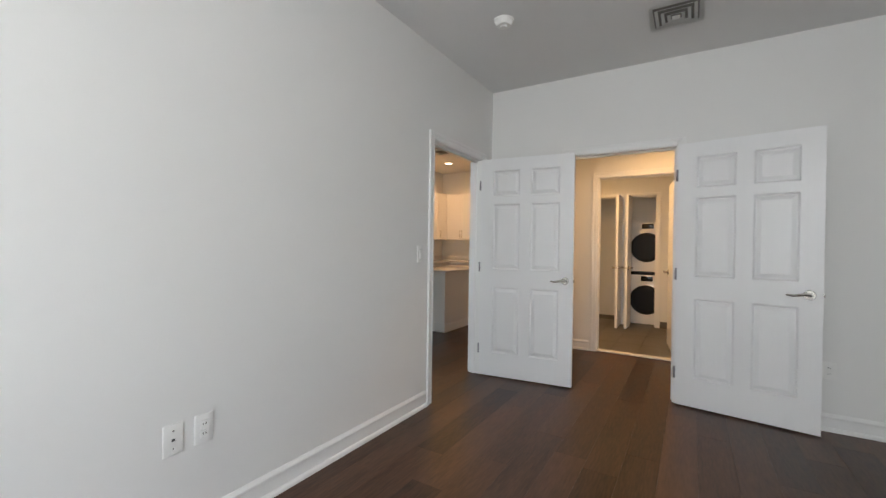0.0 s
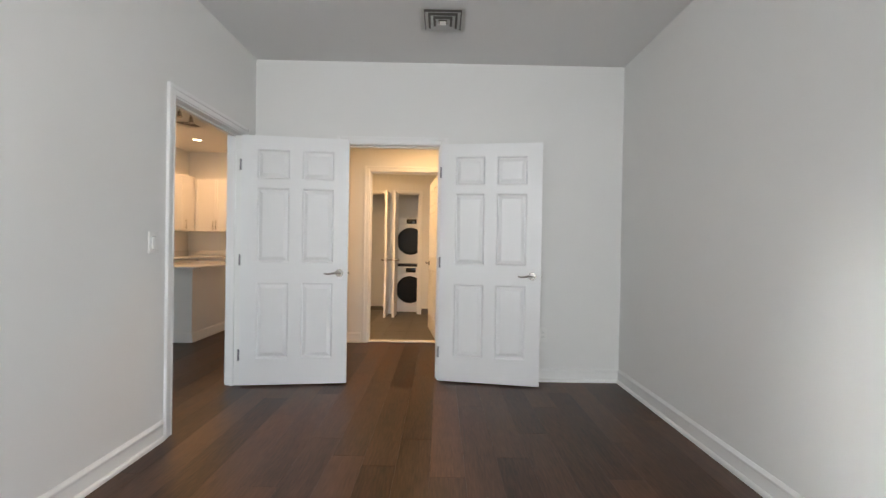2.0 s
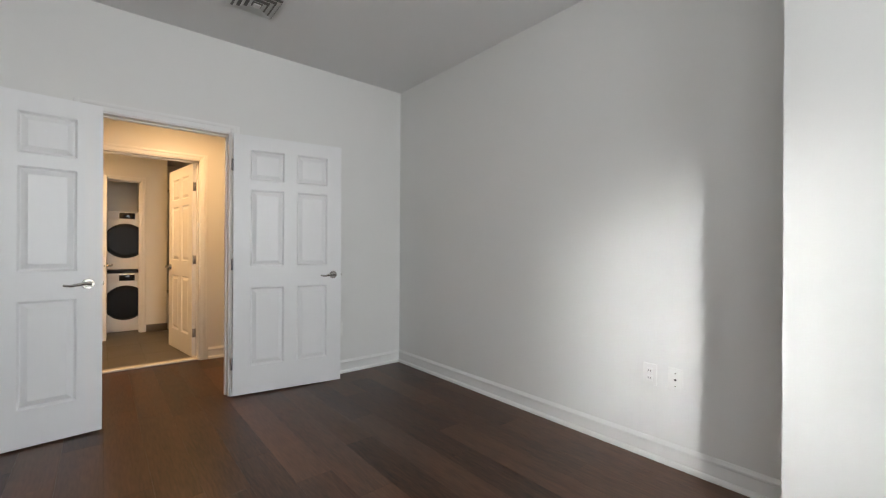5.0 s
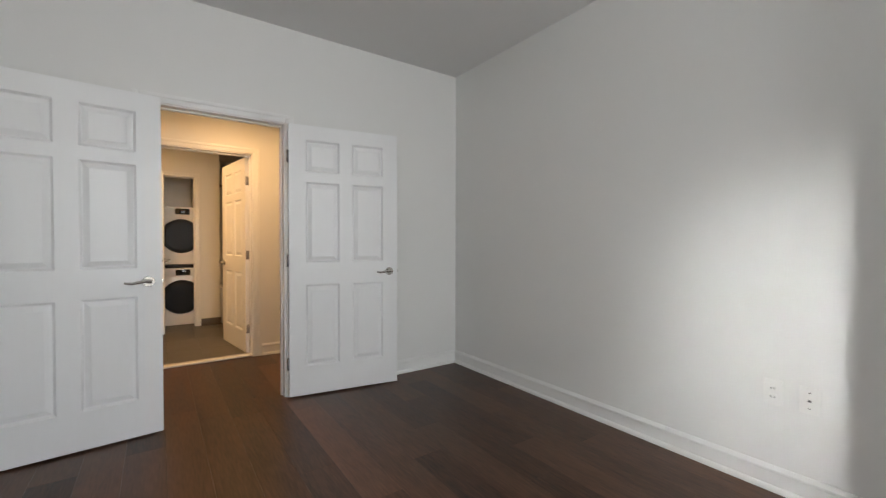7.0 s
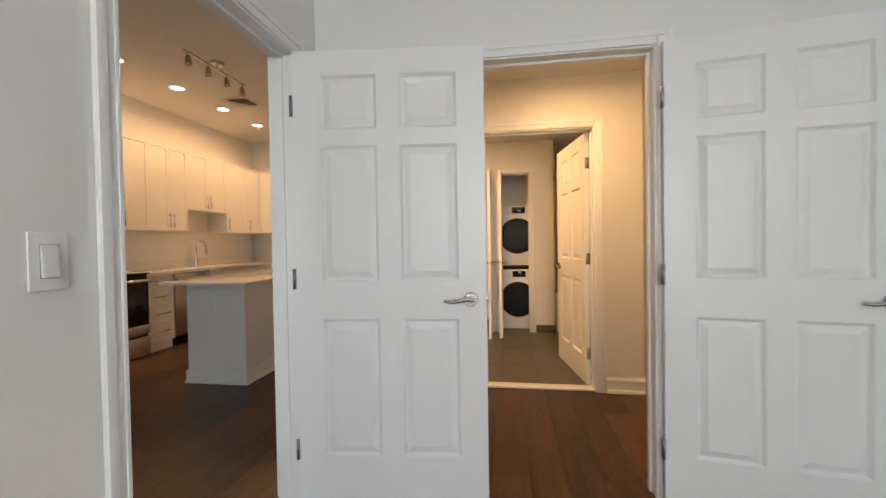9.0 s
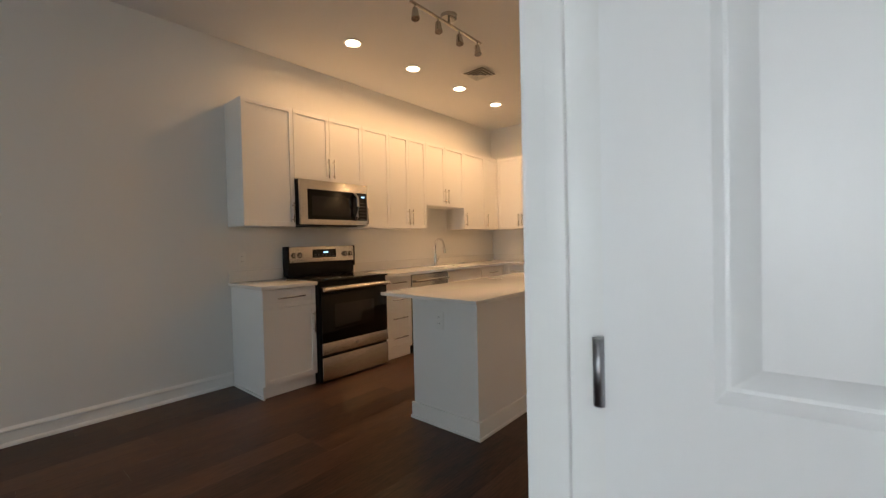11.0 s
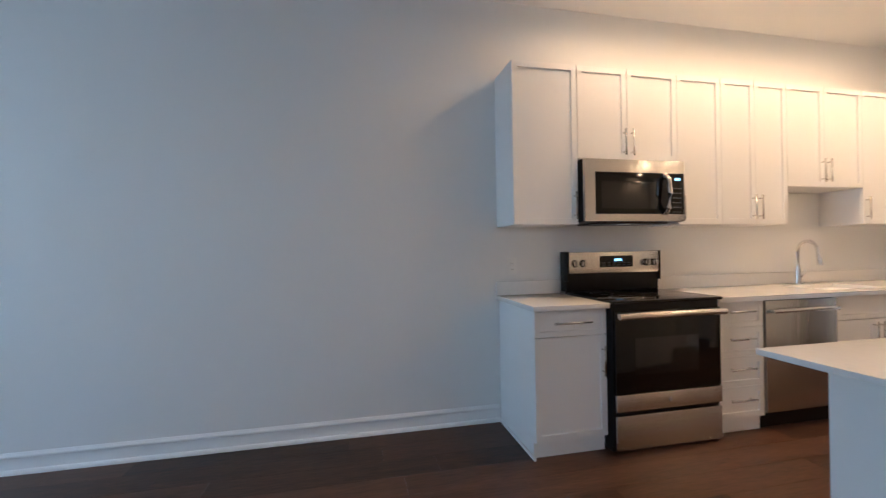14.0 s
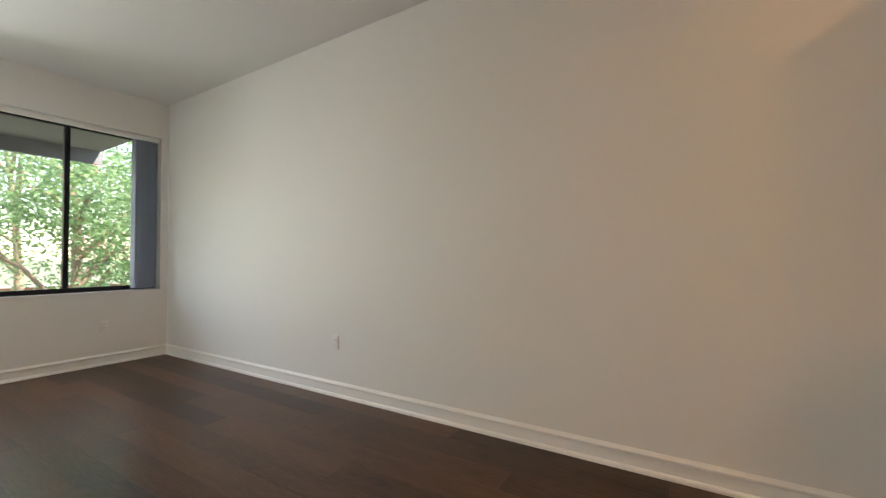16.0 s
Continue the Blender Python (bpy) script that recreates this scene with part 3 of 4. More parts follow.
HZ = Z0 + 0.125
upper(4.547, 5.003, [("door", 0, 0.456, Z0, Z1, (0.427, HZ, 0.18, True))], "tall white shaker wall cabinet at the end of the run")
upper(5.003, 5.775, pair(0.772, 1.812, Z1, 1.93, 0.375), "short white shaker wall cabinet above the microwave", 1.812)
upper(5.775, 6.145, [("door", 0, 0.37, Z0, Z1, (0.03, HZ, 0.18, True))], "white shaker wall cabinet beside the microwave")
upper(6.145, 6.74, pair(0.595, Z0, Z1, HZ, 0.30), "white shaker wall cabinet with two doors")
upper(6.74, 7.487, pair(0.747, 1.66, Z1, 1.785, 0.36), "short white shaker wall cabinet above the sink", 1.66)
upper(7.487, 8.318, [("door", 0, 0.499, Z0, Z1, (0.03, HZ, 0.18, True)), ("door", 0.499, 0.829, Z0, Z1, (0.532, HZ, 0.18, True))], "white shaker wall cabinet in the corner")
cabinet("wall_cabinet", pose(-4.785, 8.322, 0), 0.755, 0.32, Z0, Z1, pair(0.755, Z0, Z1, HZ, 0.387), "white shaker wall cabinet beside the fridge")
cabinet("wall_cabinet", pose(-4.025, 8.275, 0), 0.96, 0.76, 1.85, Z1 + 0.008, pair(0.96, 1.85, Z1 + 0.008, 1.975, 0.43), "short white shaker cabinet above the fridge")

BX, BD, CT = -4.53, 0.578, 0.86


def lower(y0, y1, fronts, label):
    return cabinet("base_cabinet", pose(BX, y0, 0, 0, 0, 90), y1 - y0, BD, 0, CT, fronts, label, toe=0.095)


lower(4.556, 5.020, [("drawer", 0, 0.464, 0.705, CT - 0.004, (0.232, 0.785, 0.24, False)), ("door", 0, 0.464, 0.098, 0.702, (0.435, 0.55, 0.18, True))], "white shaker base cabinet with drawer and door beside the range")
part("shoe", boxed(WX + 0.03, BX + 0.004, 4.540, 4.5555, 0.001, 0.020, 0.004), TRIM, thing("shoe_moulding", pose(0, 0, 0), "white shoe moulding along the base cabinet's end", "trim", kind="structure"))
dz = (0.098, 0.305, 0.500, 0.690, CT - 0.004)
lower(5.800, 6.178, [("drawer", 0, 0.378, a, b, (0.189, (a + b) / 2 + 0.02, 0.2, False)) for a, b in zip(dz, dz[1:])], "white shaker base cabinet with four drawers")
lower(6.805, 7.531, [("front", 0, 0.726, 0.69, CT - 0.004)] + [("door", a, b, 0.098, 0.687, (h, 0.58, 0.18, True)) for a, b, h in ((0, 0.363, 0.333), (0.363, 0.726, 0.393))], "white shaker sink cabinet with two doors")
lower(7.531, 8.03, [("drawer", 0, 0.45, 0.69, CT - 0.004, (0.22, 0.775, 0.2, False)), ("door", 0, 0.45, 0.098, 0.687, (0.03, 0.58, 0.18, True)), ("filler", 0.452, 0.497, 0.098, CT - 0.004, None, 0.02)], "white shaker base cabinet in the corner")
cabinet("base_cabinet", pose(-4.527, 8.03, 0), 0.477, 0.60, 0, CT, [("drawer", 0.05, 0.477, 0.69, CT - 0.004, (0.26, 0.775, 0.26, False)), ("door", 0.05, 0.477, 0.098, 0.687, (0.08, 0.58, 0.18, True)), ("filler", 0, 0.048, 0.098, CT - 0.004, None, 0.02)], "white shaker base cabinet beside the fridge", toe=0.095)

# worktops with upstands; a hole for the sink
CF, TOP = -4.495, 0.892
SINK = (-4.98, -4.62, 6.88, 7.44)
wt = thing("worktop", pose(0, 0, 0), "white quartz worktop with upstand beside the range", "worktop")
part("slab", boxed(WX + 0.002, CF, 4.535, 5.022, CT + 0.001, TOP, 0.003), QUARTZ, wt)
part("upstand", boxed(WX + 0.002, WX + 0.021, 4.535, 5.022, TOP + 0.0005, TOP + 0.098, 0.002), QUARTZ, wt)
wt = thing("worktop", pose(0, 0, 0), "white quartz worktop running along the wall round the sink", "worktop")
bm = bmesh.new()
for x0, x1, y0, y1 in ((WX + 0.002, CF, 5.795, SINK[2]), (WX + 0.002, SINK[0], SINK[2], SINK[3]), (SINK[1], CF, SINK[2], SINK[3]), (WX + 0.002, CF, SINK[3], 8.643), (CF, -4.045, 7.995, 8.643)):
    box(bm, x0, x1, y0, y1, CT + 0.001, TOP)
bmesh.ops.remove_doubles(bm, verts=bm.verts[:], dist=0.0005)
part("slab", bm, QUARTZ, wt)
part("upstand", boxed(WX + 0.002, WX + 0.021, 5.795, 8.643, TOP + 0.0005, TOP + 0.098, 0.002), QUARTZ, wt)
part("upstand", boxed(WX + 0.0215, -4.045, 8.624, 8.643, TOP + 0.0005, TOP + 0.098, 0.002), QUARTZ, wt)
sk = thing("sink", pose(0, 0, 0), "undermounted stainless steel kitchen sink", "sink")
bm = boxed(SINK[0] - 0.01, SINK[1] + 0.01, SINK[2] - 0.01, SINK[3] + 0.01, 0.69, CT - 0.001, 0.0)
bmesh.ops.delete(bm, geom=[max(bm.faces, key=lambda f: f.calc_center_median().z)], context="FACES")
bmesh.ops.solidify(bm, geom=bm.faces[:], thickness=0.004)
part("basin", bm, STEEL, sk)
part("drain", rodded((-4.80, 7.16, 0.695), (-4.80, 7.16, 0.700), 0.04, seg=20), CHROME, sk)
fc = thing("faucet", pose(-5.02, 7.13, TOP), "tall chrome gooseneck kitchen faucet", "faucet")
part("base", rodded((0, 0, 0), (0, 0, 0.012), 0.030, 0.028, 24), CHROME, fc)
part("body", rodded((0, 0, 0.012), (0, 0, 0.15), 0.021, 0.018, 24), CHROME, fc)
arc = [(0, 0, 0.05), (0, 0, 0.27)] + [(0.075 - 0.075 * math.cos(a), 0, 0.27 + 0.085 * math.sin(a)) for a in [math.pi * i / 10 for i in range(1, 10)]] + [(0.155, 0, 0.24)]
part("spout", tube(bmesh.new(), arc, 0.0135, 14), CHROME, fc)
part("spray_head", rodded((0.153, 0, 0.25), (0.165, 0, 0.165), 0.014, 0.019, 18), CHROME, fc)
part("lever", tube(bmesh.new(), [(0, 0.018, 0.055), (0, 0.05, 0.075), (0.004, 0.075, 0.125)], [0.010, 0.008, 0.006]), CHROME, fc)

# range
rg = thing("range", pose(-4.475, 5.030, 0, 0, 0, 90), "freestanding electric range in steel and black glass", "range")
RW = 0.757
part("body", boxed(0, RW, 0.022, 0.62, 0.012, 0.885, 0.003), BLACK, rg)
part("cooktop", boxed(-0.002, RW + 0.002, -0.012, 0.56, 0.886, 0.905, 0.005), BLACKG, rg, "black glass cooktop")
for x, y, r in ((0.19, 0.14, 0.10), (0.56, 0.14, 0.085), (0.19, 0.40, 0.075), (0.56, 0.40, 0.10)):
    bm = bmesh.new()
    bmesh.ops.create_circle(bm, segments=36, radius=r)
    bmesh.ops.create_circle(bm, segments=36, radius=r - 0.003)
    bmesh.ops.bridge_loops(bm, edges=bm.edges[:])
    bmesh.ops.translate(bm, verts=bm.verts[:], vec=(x, y, 0.9056))
    part("burner_ring", bm, HINGE, rg, "thin grey burner mark")
od = part("oven_door", boxed(0.012, RW - 0.006, 0.0, 0.021, 0.352, 0.84, 0.004), BLACKG, rg, "black glass oven door")
part("window", boxed(0.14, RW - 0.17, -0.0016, -0.0002, 0.46, 0.68, 0.0005), OVENW, od, "dark oven window")
part("top_band", boxed(0.012, RW - 0.006, -0.004, -0.0003, 0.79, 0.835, 0.001), BLACK, od)
part("bottom_band", boxed(0.012, RW - 0.006, -0.006, 0.0185, 0.25, 0.350, 0.002), STEEL, rg, "brushed steel band")
part("badge", rodded((0.375, -0.006, 0.30), (0.375, -0.008, 0.30), 0.013, seg=20), HINGE, rg)
bm = tube(bmesh.new(), [(0.012, -0.042, 0.818), (0.10, -0.052, 0.822), (RW / 2, -0.056, 0.823), (RW - 0.10, -0.052, 0.822), (RW - 0.012, -0.042, 0.818)], 0.019, 14)
for x in (0.03, RW - 0.03):
    box(bm, x - 0.012, x + 0.012, -0.042, 0.0, 0.805, 0.83, 0.003)
part("handle", bm, STEEL, rg, "thick brushed steel bar handle")
part("drawer", boxed(0.012, RW - 0.006, -0.004, 0.021, 0.022, 0.225, 0.004), STEEL, rg, "brushed steel storage drawer")
bp = part("backguard", boxed(0.0, RW, 0.535, 0.618, 0.905, 1.075, 0.004), BLACK, rg)
bm = boxed(0.0, RW, 0.515, 0.615, 1.035, 1.19, 0.008)
part("control_panel", bm, STEEL, rg, "brushed steel control panel")
part("display", boxed(0.255, 0.525, 0.5125, 0.5148, 1.078, 1.160, 0.001), BLACKG, rg, "black control display")
for i in range(6):
    for z in (1.090, 1.106):
        part("key", boxed(0.275 + 0.041 * i, 0.297 + 0.041 * i, 0.5112, 0.5124, z, z + 0.006), KEY, rg)
for x0, x1 in ((-0.004, 0.010), (RW - 0.010, RW + 0.004)):
    part("end_cap", boxed(x0, x1, 0.511, 0.618, 0.98, 1.194, 0.004), BLACK, rg, "black end cap")
part("clock_digits", boxed(0.375, 0.43, 0.5112, 0.5124, 1.122, 1.138), BLUEGLOW, rg, "small blue clock digits")
for x in (0.055, 0.120, 0.637, 0.702):
    kn = part("knob", rodded((x, 0.514, 1.108), (x, 0.488, 1.108), 0.027, 0.022, 28), NICKEL, rg, "round steel knob")
    part("grip", boxed(x - 0.005, x + 0.005, 0.478, 0.4875, 1.088, 1.128, 0.002), NICKEL, kn)

# microwave
mw = thing("microwave", pose(-4.72, 5.010, 0, 0, 0, 90), "over-the-range microwave in brushed steel and black", "microwave")
MZ0, MZ1 = 1.378, 1.802
part("body", boxed(0, 0.757, 0.026, 0.385, MZ0 + 0.012, MZ1, 0.003), BLACK, mw)
part("front", boxed(0, 0.757, 0.0, 0.025, MZ0 + 0.014, MZ1 - 0.002, 0.004), STEEL, mw, "brushed steel front")
part("window", boxed(0.075, 0.628, -0.003, -0.0003, 1.440, 1.715, 0.001), BLACKG, mw, "black glass door window")
part("screen", boxed(0.115, 0.545, -0.0042, -0.0032, 1.475, 1.655, 0.0004), OVENW, mw, "greyish see-through screen")
part("control_panel", boxed(0.632, 0.745, -0.003, -0.0003, 1.440, 1.715, 0.001), BLACKG, mw, "black keypad")
for r in range(6):
    for c in range(3):
        part("key", boxed(0.655 + c * 0.025, 0.671 + c * 0.025, -0.0040, -0.0032, 1.45 + r * 0.032, 1.457 + r * 0.032), KEY, mw)
part("clock_digits", boxed(0.675, 0.715, -0.0042, -0.0032, 1.668, 1.683), BLUEGLOW, mw, "small blue clock digits")
bm = tube(bmesh.new(), [(0.595, -0.004, 1.44), (0.598, -0.036, 1.48), (0.600, -0.044, 1.575), (0.598, -0.036, 1.67), (0.595, -0.004, 1.705)], 0.016, 12)
part("handle", bm, STEEL_V, mw, "curved steel handle")
part("work_lamp", boxed(0.30, 0.38, 0.06, 0.10, MZ0 - 0.004, MZ0 - 0.0005), PLASTIC, mw, "small unlit work lamp")
part("grille", boxed(0.12, 0.64, 0.03, 0.30, MZ0, MZ0 + 0.011, 0.002), BLACK, mw)

# dishwasher
dw = thing("dishwasher", pose(-4.52, 6.186, 0, 0, 0, 90), "brushed steel dishwasher with bar handle", "dishwasher")
part("body", boxed(0.002, 0.61, 0.026, 0.55, 0.10, 0.858, 0.002), BLACK, dw)
part("door", boxed(0.004, 0.608, 0.0, 0.025, 0.115, 0.852, 0.004), STEEL_V, dw, "brushed steel door")
bm = tube(bmesh.new(), [(0.03, -0.03, 0.785), (0.15, -0.045, 0.79), (0.305, -0.048, 0.79), (0.46, -0.045, 0.79), (0.58, -0.03, 0.785)], 0.014, 12)
for x in (0.05, 0.56):
    box(bm, x - 0.01, x + 0.01, -0.034, 0.0, 0.775, 0.797, 0.002)
part("handle", bm, STEEL, dw)
part("kick_plate", boxed(0.004, 0.608, 0.05, 0.07, 0.002, 0.10, 0.0), BLACK, dw, "black kick plate")

# fridge
fg = thing("refrigerator", pose(-4.015, 8.175, 0), "tall stainless steel french-door refrigerator", "refrigerator")
FW = 0.905
part("body", boxed(0.003, FW - 0.003, 0.075, 0.80, 0.02, 1.785, 0.006), BLACK, fg)
for x0, x1, hx in ((0.0, 0.435, 0.385), (0.439, FW, 0.489)):
    dr = part("door", boxed(x0, x1, 0.0, 0.072, 0.70, 1.79, 0.012, 3), STEEL_V, fg, "brushed steel door")
    bm = tube(bmesh.new(), [(hx, -0.002, 0.80), (hx, -0.045, 0.83), (hx, -0.055, 1.25), (hx, -0.045, 1.70), (hx, -0.002, 1.73)], 0.013, 12)
    part("handle", bm, STEEL, dr)
dr = part("freezer_drawer", boxed(0.0, FW, 0.0, 0.072, 0.06, 0.693, 0.012, 3), STEEL_V, fg, "brushed steel freezer drawer")
part("handle", tube(bmesh.new(), [(0.10, -0.002, 0.62), (0.13, -0.045, 0.62), (FW / 2, -0.055, 0.62), (FW - 0.13, -0.045, 0.62), (FW - 0.10, -0.002, 0.62)], 0.013, 12), STEEL, dr)
for x in (0.06, FW - 0.06):
    part("foot", rodded((x, 0.12, 0), (x, 0.12, 0.025), 0.02, seg=12), BLACK, fg)
part("hinge_cover", boxed(0.03, FW - 0.03, 0.03, 0.10, 1.792, 1.806, 0.003), BLACK, fg)

# island
IX0, IX1, IY0, IY1 = -3.39, -2.845, 5.06, 6.47
isl = thing("kitchen_island", pose(0, 0, 0), "white painted kitchen island with a wing panel and baseboard", "kitchen island")
part("body", boxed(IX0, IX1, IY0, IY1, 0.0, CT, 0.002), CAB, isl)
part("wing", boxed(IX1 + 0.0005, -2.705, 6.42, IY1 + 0.02, 0.0, CT, 0.002), CAB, isl)
for x0, x1, y0, y1 in ((IX0 - 0.014, IX1 + 0.014, IY0 - 0.014, IY0 - 0.0005), (IX1 + 0.0005, IX1 + 0.014, IY0, 6.405), (IX1 + 0.0005, -2.691, 6.406, 6.4195), (-2.7045, -2.691, 6.42, 6.49)):
    bm = boxed(x0, x1, y0, y1, 0.001, 0.112, 0.003)
    box(bm, x0 - (0.007 if x1 - x0 > y1 - y0 else 0), x1 + 0.007, y0 - (0.007 if y0 < 5.1 or x1 - x0 > y1 - y0 else 0), y1, 0.001, 0.020, 0.003)
    part("baseboard", bm, TRIM, isl)
it = thing("island_worktop", pose(0, 0, 0), "white polished quartz worktop on the kitchen island", "worktop")
part("slab", boxed(-3.415, -2.66, 4.80, 6.515, CT + 0.012, 0.892, 0.003), QUARTZ, it)
part("underlay", boxed(-3.39, -2.72, 5.0, 6.49, CT + 0.001, CT + 0.0115), CAB, it)
plate("outlet", pose(-3.143, IY0, 0.70), "white outlet on the end of the island", "outlet")

# ---- bath and laundry, seen through the open doors ----
structure("floor_bath", boxed(-1.60, 1.60, 5.262, 8.10, -0.005, 0.003), GROUT, "dark grey tiled bathroom floor", "floor")
structure("threshold", boxed(-0.827, 0.012, 5.20, 5.30, 0.0045, 0.020, 0.004), MARBLE, "pale marble door threshold", "threshold")


def washer(name, z, label):
    th = thing(name, pose(-0.80, 7.40, z), label, "washing machine")
    part("body", boxed(0, 0.598, 0.0, 0.60, 0.012, 0.80, 0.010), APPL, th)
    part("control_band", boxed(0.004, 0.594, -0.010, -0.0005, 0.685, 0.795, 0.003), APPL, th)
    part("display", boxed(0.23, 0.40, -0.0125, -0.0105, 0.70, 0.78, 0.002), BLACKG, th, "black display")
    part("dial", rodded((0.465, -0.010, 0.74), (0.465, -0.032, 0.74), 0.03, 0.026, 24), STEEL, th, "round dial")
    dr = part("door_ring", rodded((0.30, -0.001, 0.40), (0.30, -0.03, 0.40), 0.235, 0.215, 40), BLACK, th, "black door ring")
    part("door_glass", rodded((0.30, -0.0305, 0.40), (0.30, -0.036, 0.40), 0.205, 0.19, 40), BLACK, dr, "dark round door glass")
    for x in (0.06, 0.54):
        for y in (0.06, 0.54):
            part("foot", rodded((x, y, 0), (x, y, 0.013), 0.02, seg=10), BLACK, th)
    return th


washer("washing_machine", 0.003, "white front-loading washing machine with black round door")
part("mat", boxed(-0.79, -0.21, 7.42, 7.99, 0.8035, 0.8445, 0.004), BLACK, thing("stacking_kit", pose(0, 0, 0), "dark stacking frame between washer and dryer", "stacking kit"))
washer("tumble_dryer", 0.845, "white front-loading dryer stacked on the washer")
for x0, x1, y in ((-0.283, -0.05, 7.219),):
    structure("baseboard_tile", boxed(x0, x1 + 0.009, y - 0.010, y, 0.004, 0.105, 0.002), TILE, "dark tile baseboard", "baseboard")
tub = thing("bathtub", pose(0, 0, 0), "white built-in bathtub behind the bathroom door", "bathtub")
bm = boxed(-0.048, 1.58, 7.26, 8.09, 0.0035, 0.52, 0.02)
face = max(bm.faces, key=lambda f: f.calc_center_median().z)
bmesh.ops.inset_individual(bm, faces=[face], thickness=0.06, depth=0)
bmesh.ops.inset_individual(bm, faces=[face], thickness=0.05, depth=-0.40)
part("tub", bm, APPL, tub)
rd = thing("shower_rod", pose(0, 0, 0), "slim metal shower curtain rod", "shower rod")
part("rod", rodded((-0.048, 7.30, 1.97), (1.60, 7.30, 1.97), 0.0125, seg=14), CHROME, rd)
part("flange", rodded((-0.0495, 7.30, 1.97), (-0.038, 7.30, 1.97), 0.03, seg=18), CHROME, rd)
# wire shelf in the hall
ws = thing("wire_shelf", Matrix.Translation((0.62, 5.436, 1.68)) @ pose(0, 0, 0, 0, 0, 43.3), "white coated wire shelf on the hall wall", "shelf")
for k in range(7):
    part("wire", rodded((0, -0.006 - k * 0.045, 0), (0.95, -0.006 - k * 0.045, 0), 0.003, seg=6), PLASTIC, ws)
for k in range(20):
    part("cross_wire", rodded((0.01 + k * 0.049, -0.003, 0.004), (0.01 + k * 0.049, -0.28, 0.004), 0.002, seg=6), PLASTIC, ws)
part("lip", boxed(0, 0.95, -0.284, -0.278, -0.025, 0.004), PLASTIC, ws)
part("bracket", rodded((0.02, -0.27, -0.002), (0.02, -0.002, -0.20), 0.004, seg=8), PLASTIC, ws)


# ---- windows ----
def window(name, x0, x1, mulls, label):
    th = thing(name, pose(0, 0, 0), label, "window", kind="structure")
    y0, y1, z0, z1, f = -1.955, -1.90, 0.79, 2.555, 0.045
    for a, b, c, d in ((x0, x1, z0 - 0.02, z0 + f), (x0, x1, z1 - f, z1 + 0.015)):
        part("window_frame", boxed(a, b, y0, y1, c, d, 0.004), BRONZE, th)
    xs = [x0, *mulls, x1]
    for i, x in enumerate(xs):
        c = x + (f / 2 if i == 0 else -f / 2 if i == len(xs) - 1 else 0)
        part("mullion", boxed(c - f / 2, c + f / 2, y0 - 0.004, y1 + 0.004, z0 + f, z1 - f, 0.004), BRONZE, th)
    for a, b in zip(xs, xs[1:]):
        g = part("pane", boxed(a + f * 0.6, b - f * 0.6, -1.931, -1.925, z0 + f - 0.004, z1 - f + 0.004), GLASS, th)
        g.visible_shadow = False
    part("window_sill", boxed(x0 + 0.001, x1 - 0.001, -1.90, SY + 0.012, 0.7705, 0.786, 0.004), TRIM, th, "white painted sill")
    return th


window("window_1", -5.03, -1.95, (-4.21, -3.49, -2.72), "wide dark bronze framed window looking out on trees")
window("window_2", -1.30, 1.10, (-0.50, 0.30), "wide dark bronze framed bedroom window")
vb = thing("vertical_blind", pose(0, 0, 0), "vertical blind drawn aside, grey-blue vanes stacked together", "blind")
part("headrail", boxed(-5.02, -1.96, -1.845, -1.80, 2.515, 2.566, 0.004), PLASTIC, vb, "white headrail")
for k in range(11):
    x = -5.012 + k * 0.024
    bm = boxed(-0.001, 0.001, -0.044, 0.044, 0.80, 2.513)
    part("vane", bm, VANE if k else TRIM, vb, m=pose(x, -1.838, 0, 0, 0, 12 - 4 * (k % 3)))

# ---- outdoors ----
structure("ground", boxed(-600, 600, -900, -1.99, -1.3, -1.2), GRASS, "lawn below the windows reaching far off", "ground")
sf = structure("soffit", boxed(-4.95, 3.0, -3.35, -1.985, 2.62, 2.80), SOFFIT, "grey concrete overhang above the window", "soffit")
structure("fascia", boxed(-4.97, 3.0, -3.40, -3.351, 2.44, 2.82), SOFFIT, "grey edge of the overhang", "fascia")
structure("path", boxed(-40, 30, -9.6, -7.9, -1.2, -1.18), CONCRETE, "pale footpath across the lawn", "pavement")


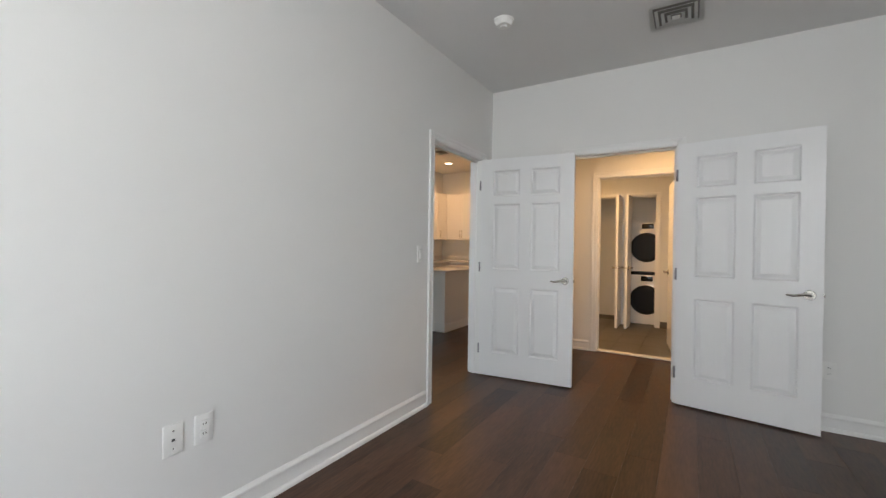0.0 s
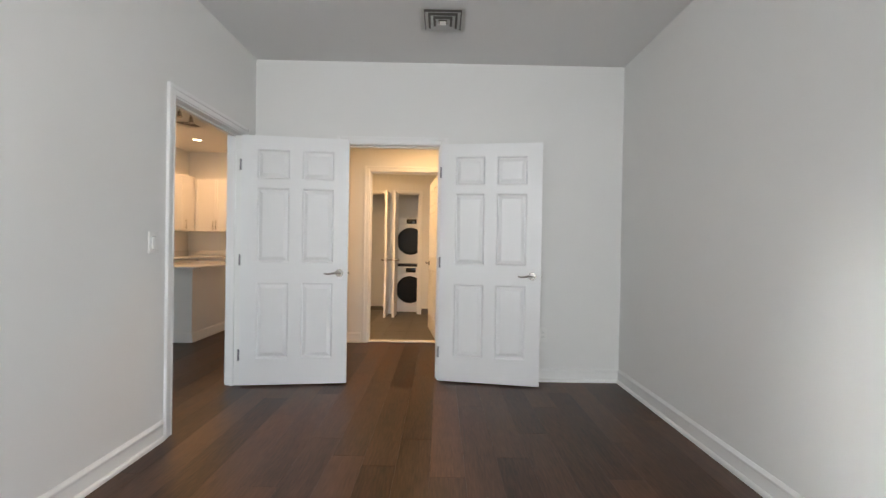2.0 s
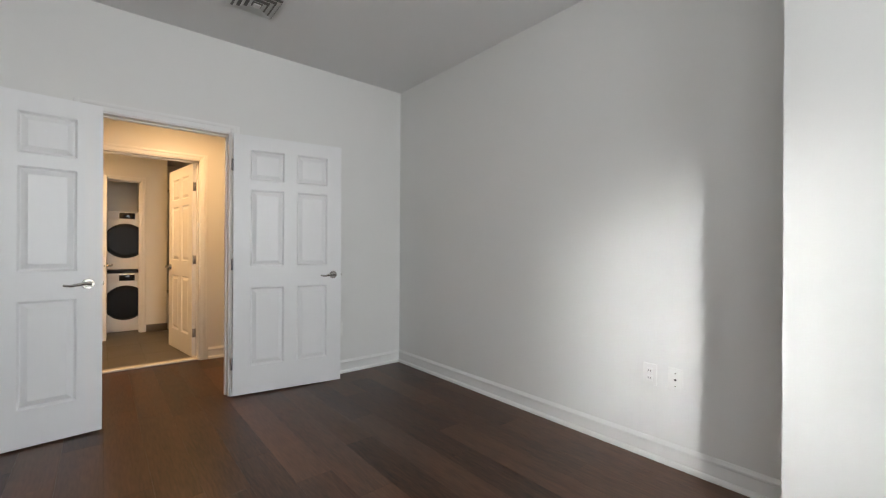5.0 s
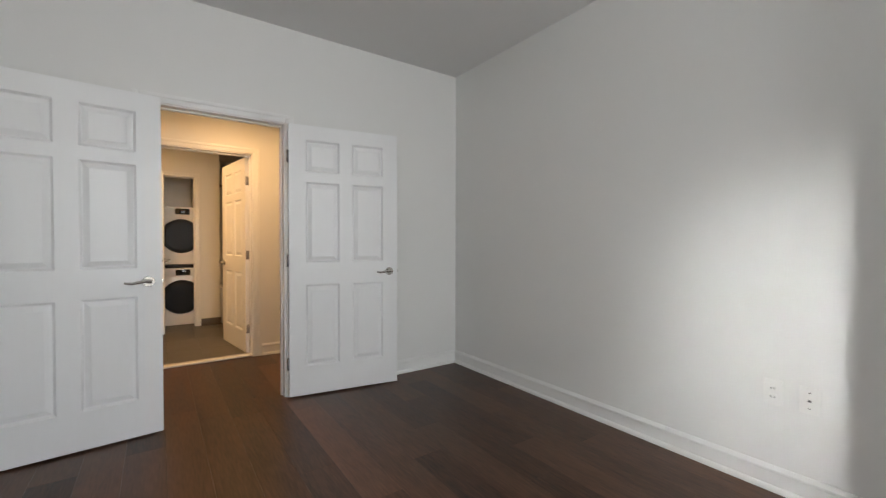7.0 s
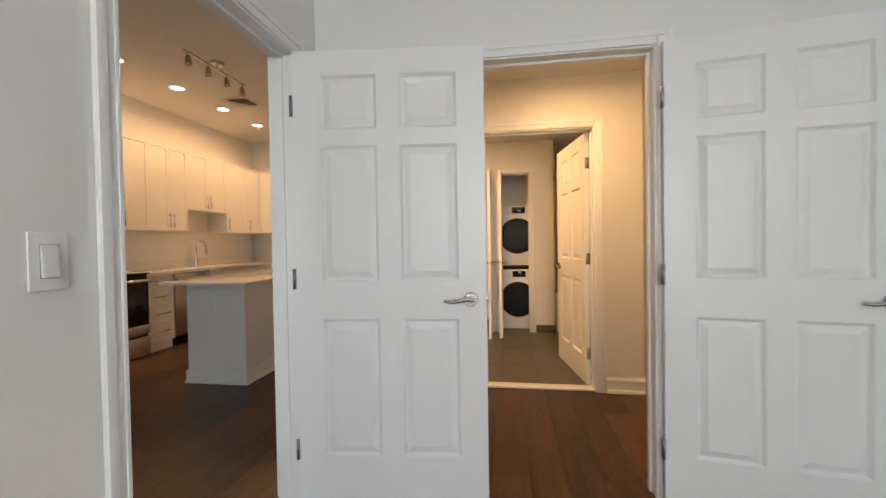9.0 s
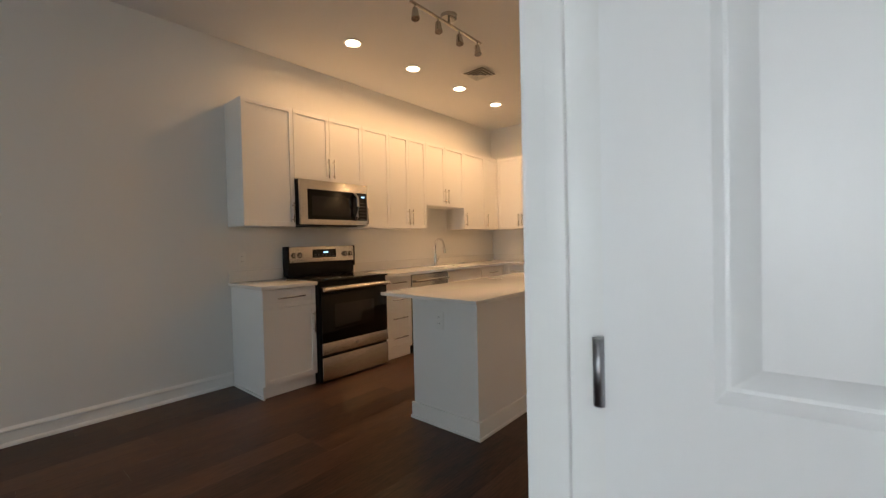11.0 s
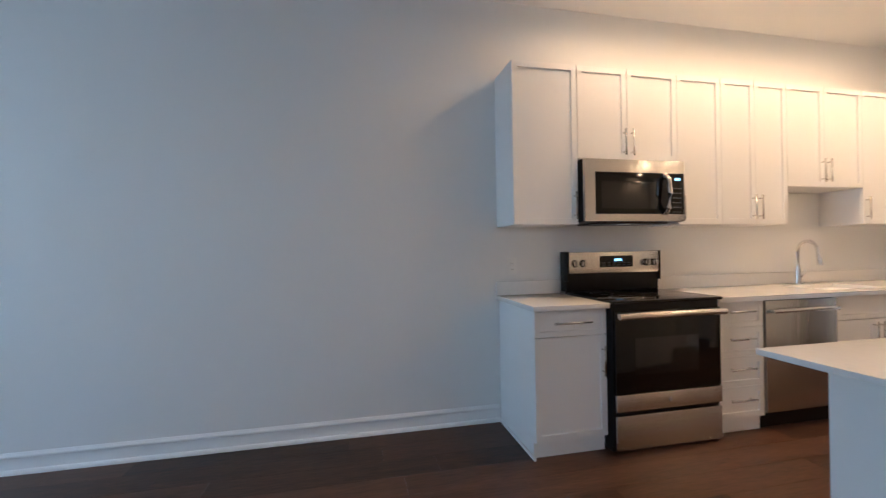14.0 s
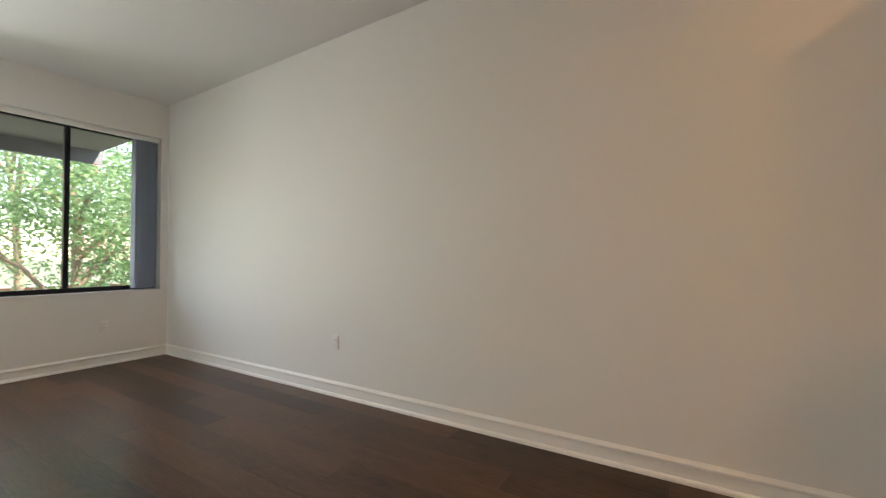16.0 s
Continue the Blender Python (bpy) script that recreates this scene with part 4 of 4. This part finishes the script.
def tree(x, y, h, r, n, seed, label, blossom=0.0):
    rnd = random.Random(seed)
    th = thing("tree", pose(x, y, -1.2), label, "tree")
    bm = bmesh.new()
    lean = rnd.uniform(-0.35, 0.35)
    stem = [(lean * t * t, 0.1 * math.sin(3 * t), h * 0.62 * t) for t in [i / 6 for i in range(7)]]
    tube(bm, stem, [0.13 - 0.012 * i for i in range(7)], 9)
    tips = []
    for k in range(9):
        a = rnd.uniform(0, math.tau)
        p = Vector(stem[2 + k % 5])
        q = p + Vector((math.cos(a), math.sin(a), rnd.uniform(0.5, 1.1))) * r * rnd.uniform(0.45, 0.8)
        mid = (p + q) / 2 + Vector((0, 0, 0.12 * r))
        tube(bm, [p, mid, q], [0.055, 0.04, 0.018], 6)
        tips += [q, mid]
    part("trunk", bm, BARK, th)
    centres = [t + Vector((rnd.gauss(0, 0.3), rnd.gauss(0, 0.3), rnd.gauss(0.1, 0.3))) * r for t in tips for _ in range(4)]
    for nm, mat, count in (("crown", LEAF, n), ("blossom", BLOSSOM, int(n * blossom))):
        if not count:
            continue
        vs, fs = [], []
        spots = centres if nm == "crown" else [rnd.choice(centres) for _ in range(9)]
        for i in range(count):
            c = rnd.choice(spots) + Vector((rnd.gauss(0, 0.16), rnd.gauss(0, 0.16), rnd.gauss(0, 0.13))) * r * (1 if nm == "crown" else 0.5)
            e = Euler((rnd.uniform(0, 6.3), rnd.uniform(0, 6.3), rnd.uniform(0, 6.3))).to_matrix()
            s = rnd.uniform(0.022, 0.06)
            k = len(vs)
            vs += [c + e @ Vector(p) * s for p in ((0, -1.2, 0), (0.55, 0, 0.12), (0, 1.2, 0), (-0.55, 0, 0.12))]
            fs += [(k, k + 1, k + 2), (k, k + 2, k + 3)]
        me = bpy.data.meshes.new(nm)
        me.from_pydata([tuple(v) for v in vs], [], fs)
        me.materials.append(mat)
        part(nm, me, mat, th)
    return th


for k, (x, y, h, r) in enumerate(((-5.6, -6.6, 5.6, 2.1), (-8.2, -8.2, 6.4, 2.5), (-3.4, -9.0, 6.6, 2.6), (-11.5, -12.0, 8.5, 3.6), (-6.2, -13.0, 9.0, 3.8), (-1.0, -13.5, 8.5, 3.6), (-16.0, -15.0, 9.5, 4.0), (0.5, -7.5, 5.6, 2.2))):
    tree(x, y, h, r, 11000 if k < 3 else 8000, 11 + k, "leafy green tree with a slender pale trunk" + (" and pink blossom" if k in (1, 2) else ""), 0.10 if k in (1, 2) else 0.0)
bw = thing("garden_wall", pose(0, 0, 0), "low red brick garden wall beyond the trees", "garden wall")
part("wall", boxed(-30, 12, -17.6, -17.2, -1.2, 0.1, 0.01), BRICK, bw)
part("coping", boxed(-30, 12, -17.66, -17.14, 0.101, 0.18, 0.01), CONCRETE, bw)

# ---- floor pieces ----
PW, PL = 0.182, 1.22
planks = {}


def plank(x, y0, y1, turned):
    """One floor board; boards of one length share their mesh."""
    n = round(y1 - y0, 2)
    if n not in planks:
        planks[n] = mesh_of("plank", boxed(-PW / 2 + 0.0004, PW / 2 - 0.0004, -n / 2 + 0.0004, n / 2 - 0.0004, -0.0055, 0.0), WOOD)
    part("plank", planks[n], WOOD, floor, m=pose(x, y0 + n / 2, 0.0, 0, 0, 180 * turned))


rnd = random.Random(5)
x = -5.11 + PW / 2
while x < 1.62:
    end = 5.25 if x > -1.60 else 9.12
    y = -1.90 - round(rnd.uniform(0.1, 1.1), 1)
    while y < end - 0.02:
        y0, y1 = max(y, -1.90), min(y + PL, end)
        if y1 - y0 > 0.02:
            plank(x, y0, y1, rnd.randint(0, 1))
        y += PL
    x += PW
tm = mesh_of("tile", boxed(-0.1485, 0.1485, -0.2985, 0.2985, 0.003, 0.008, 0.001, 1), TILE)
for i in range(8):
    for j in range(4):
        part("tile", tm, TILE, bpy.data.objects["floor_bath"], m=pose(-1.45 + i * 0.30, 5.51 + j * 0.60, 0))
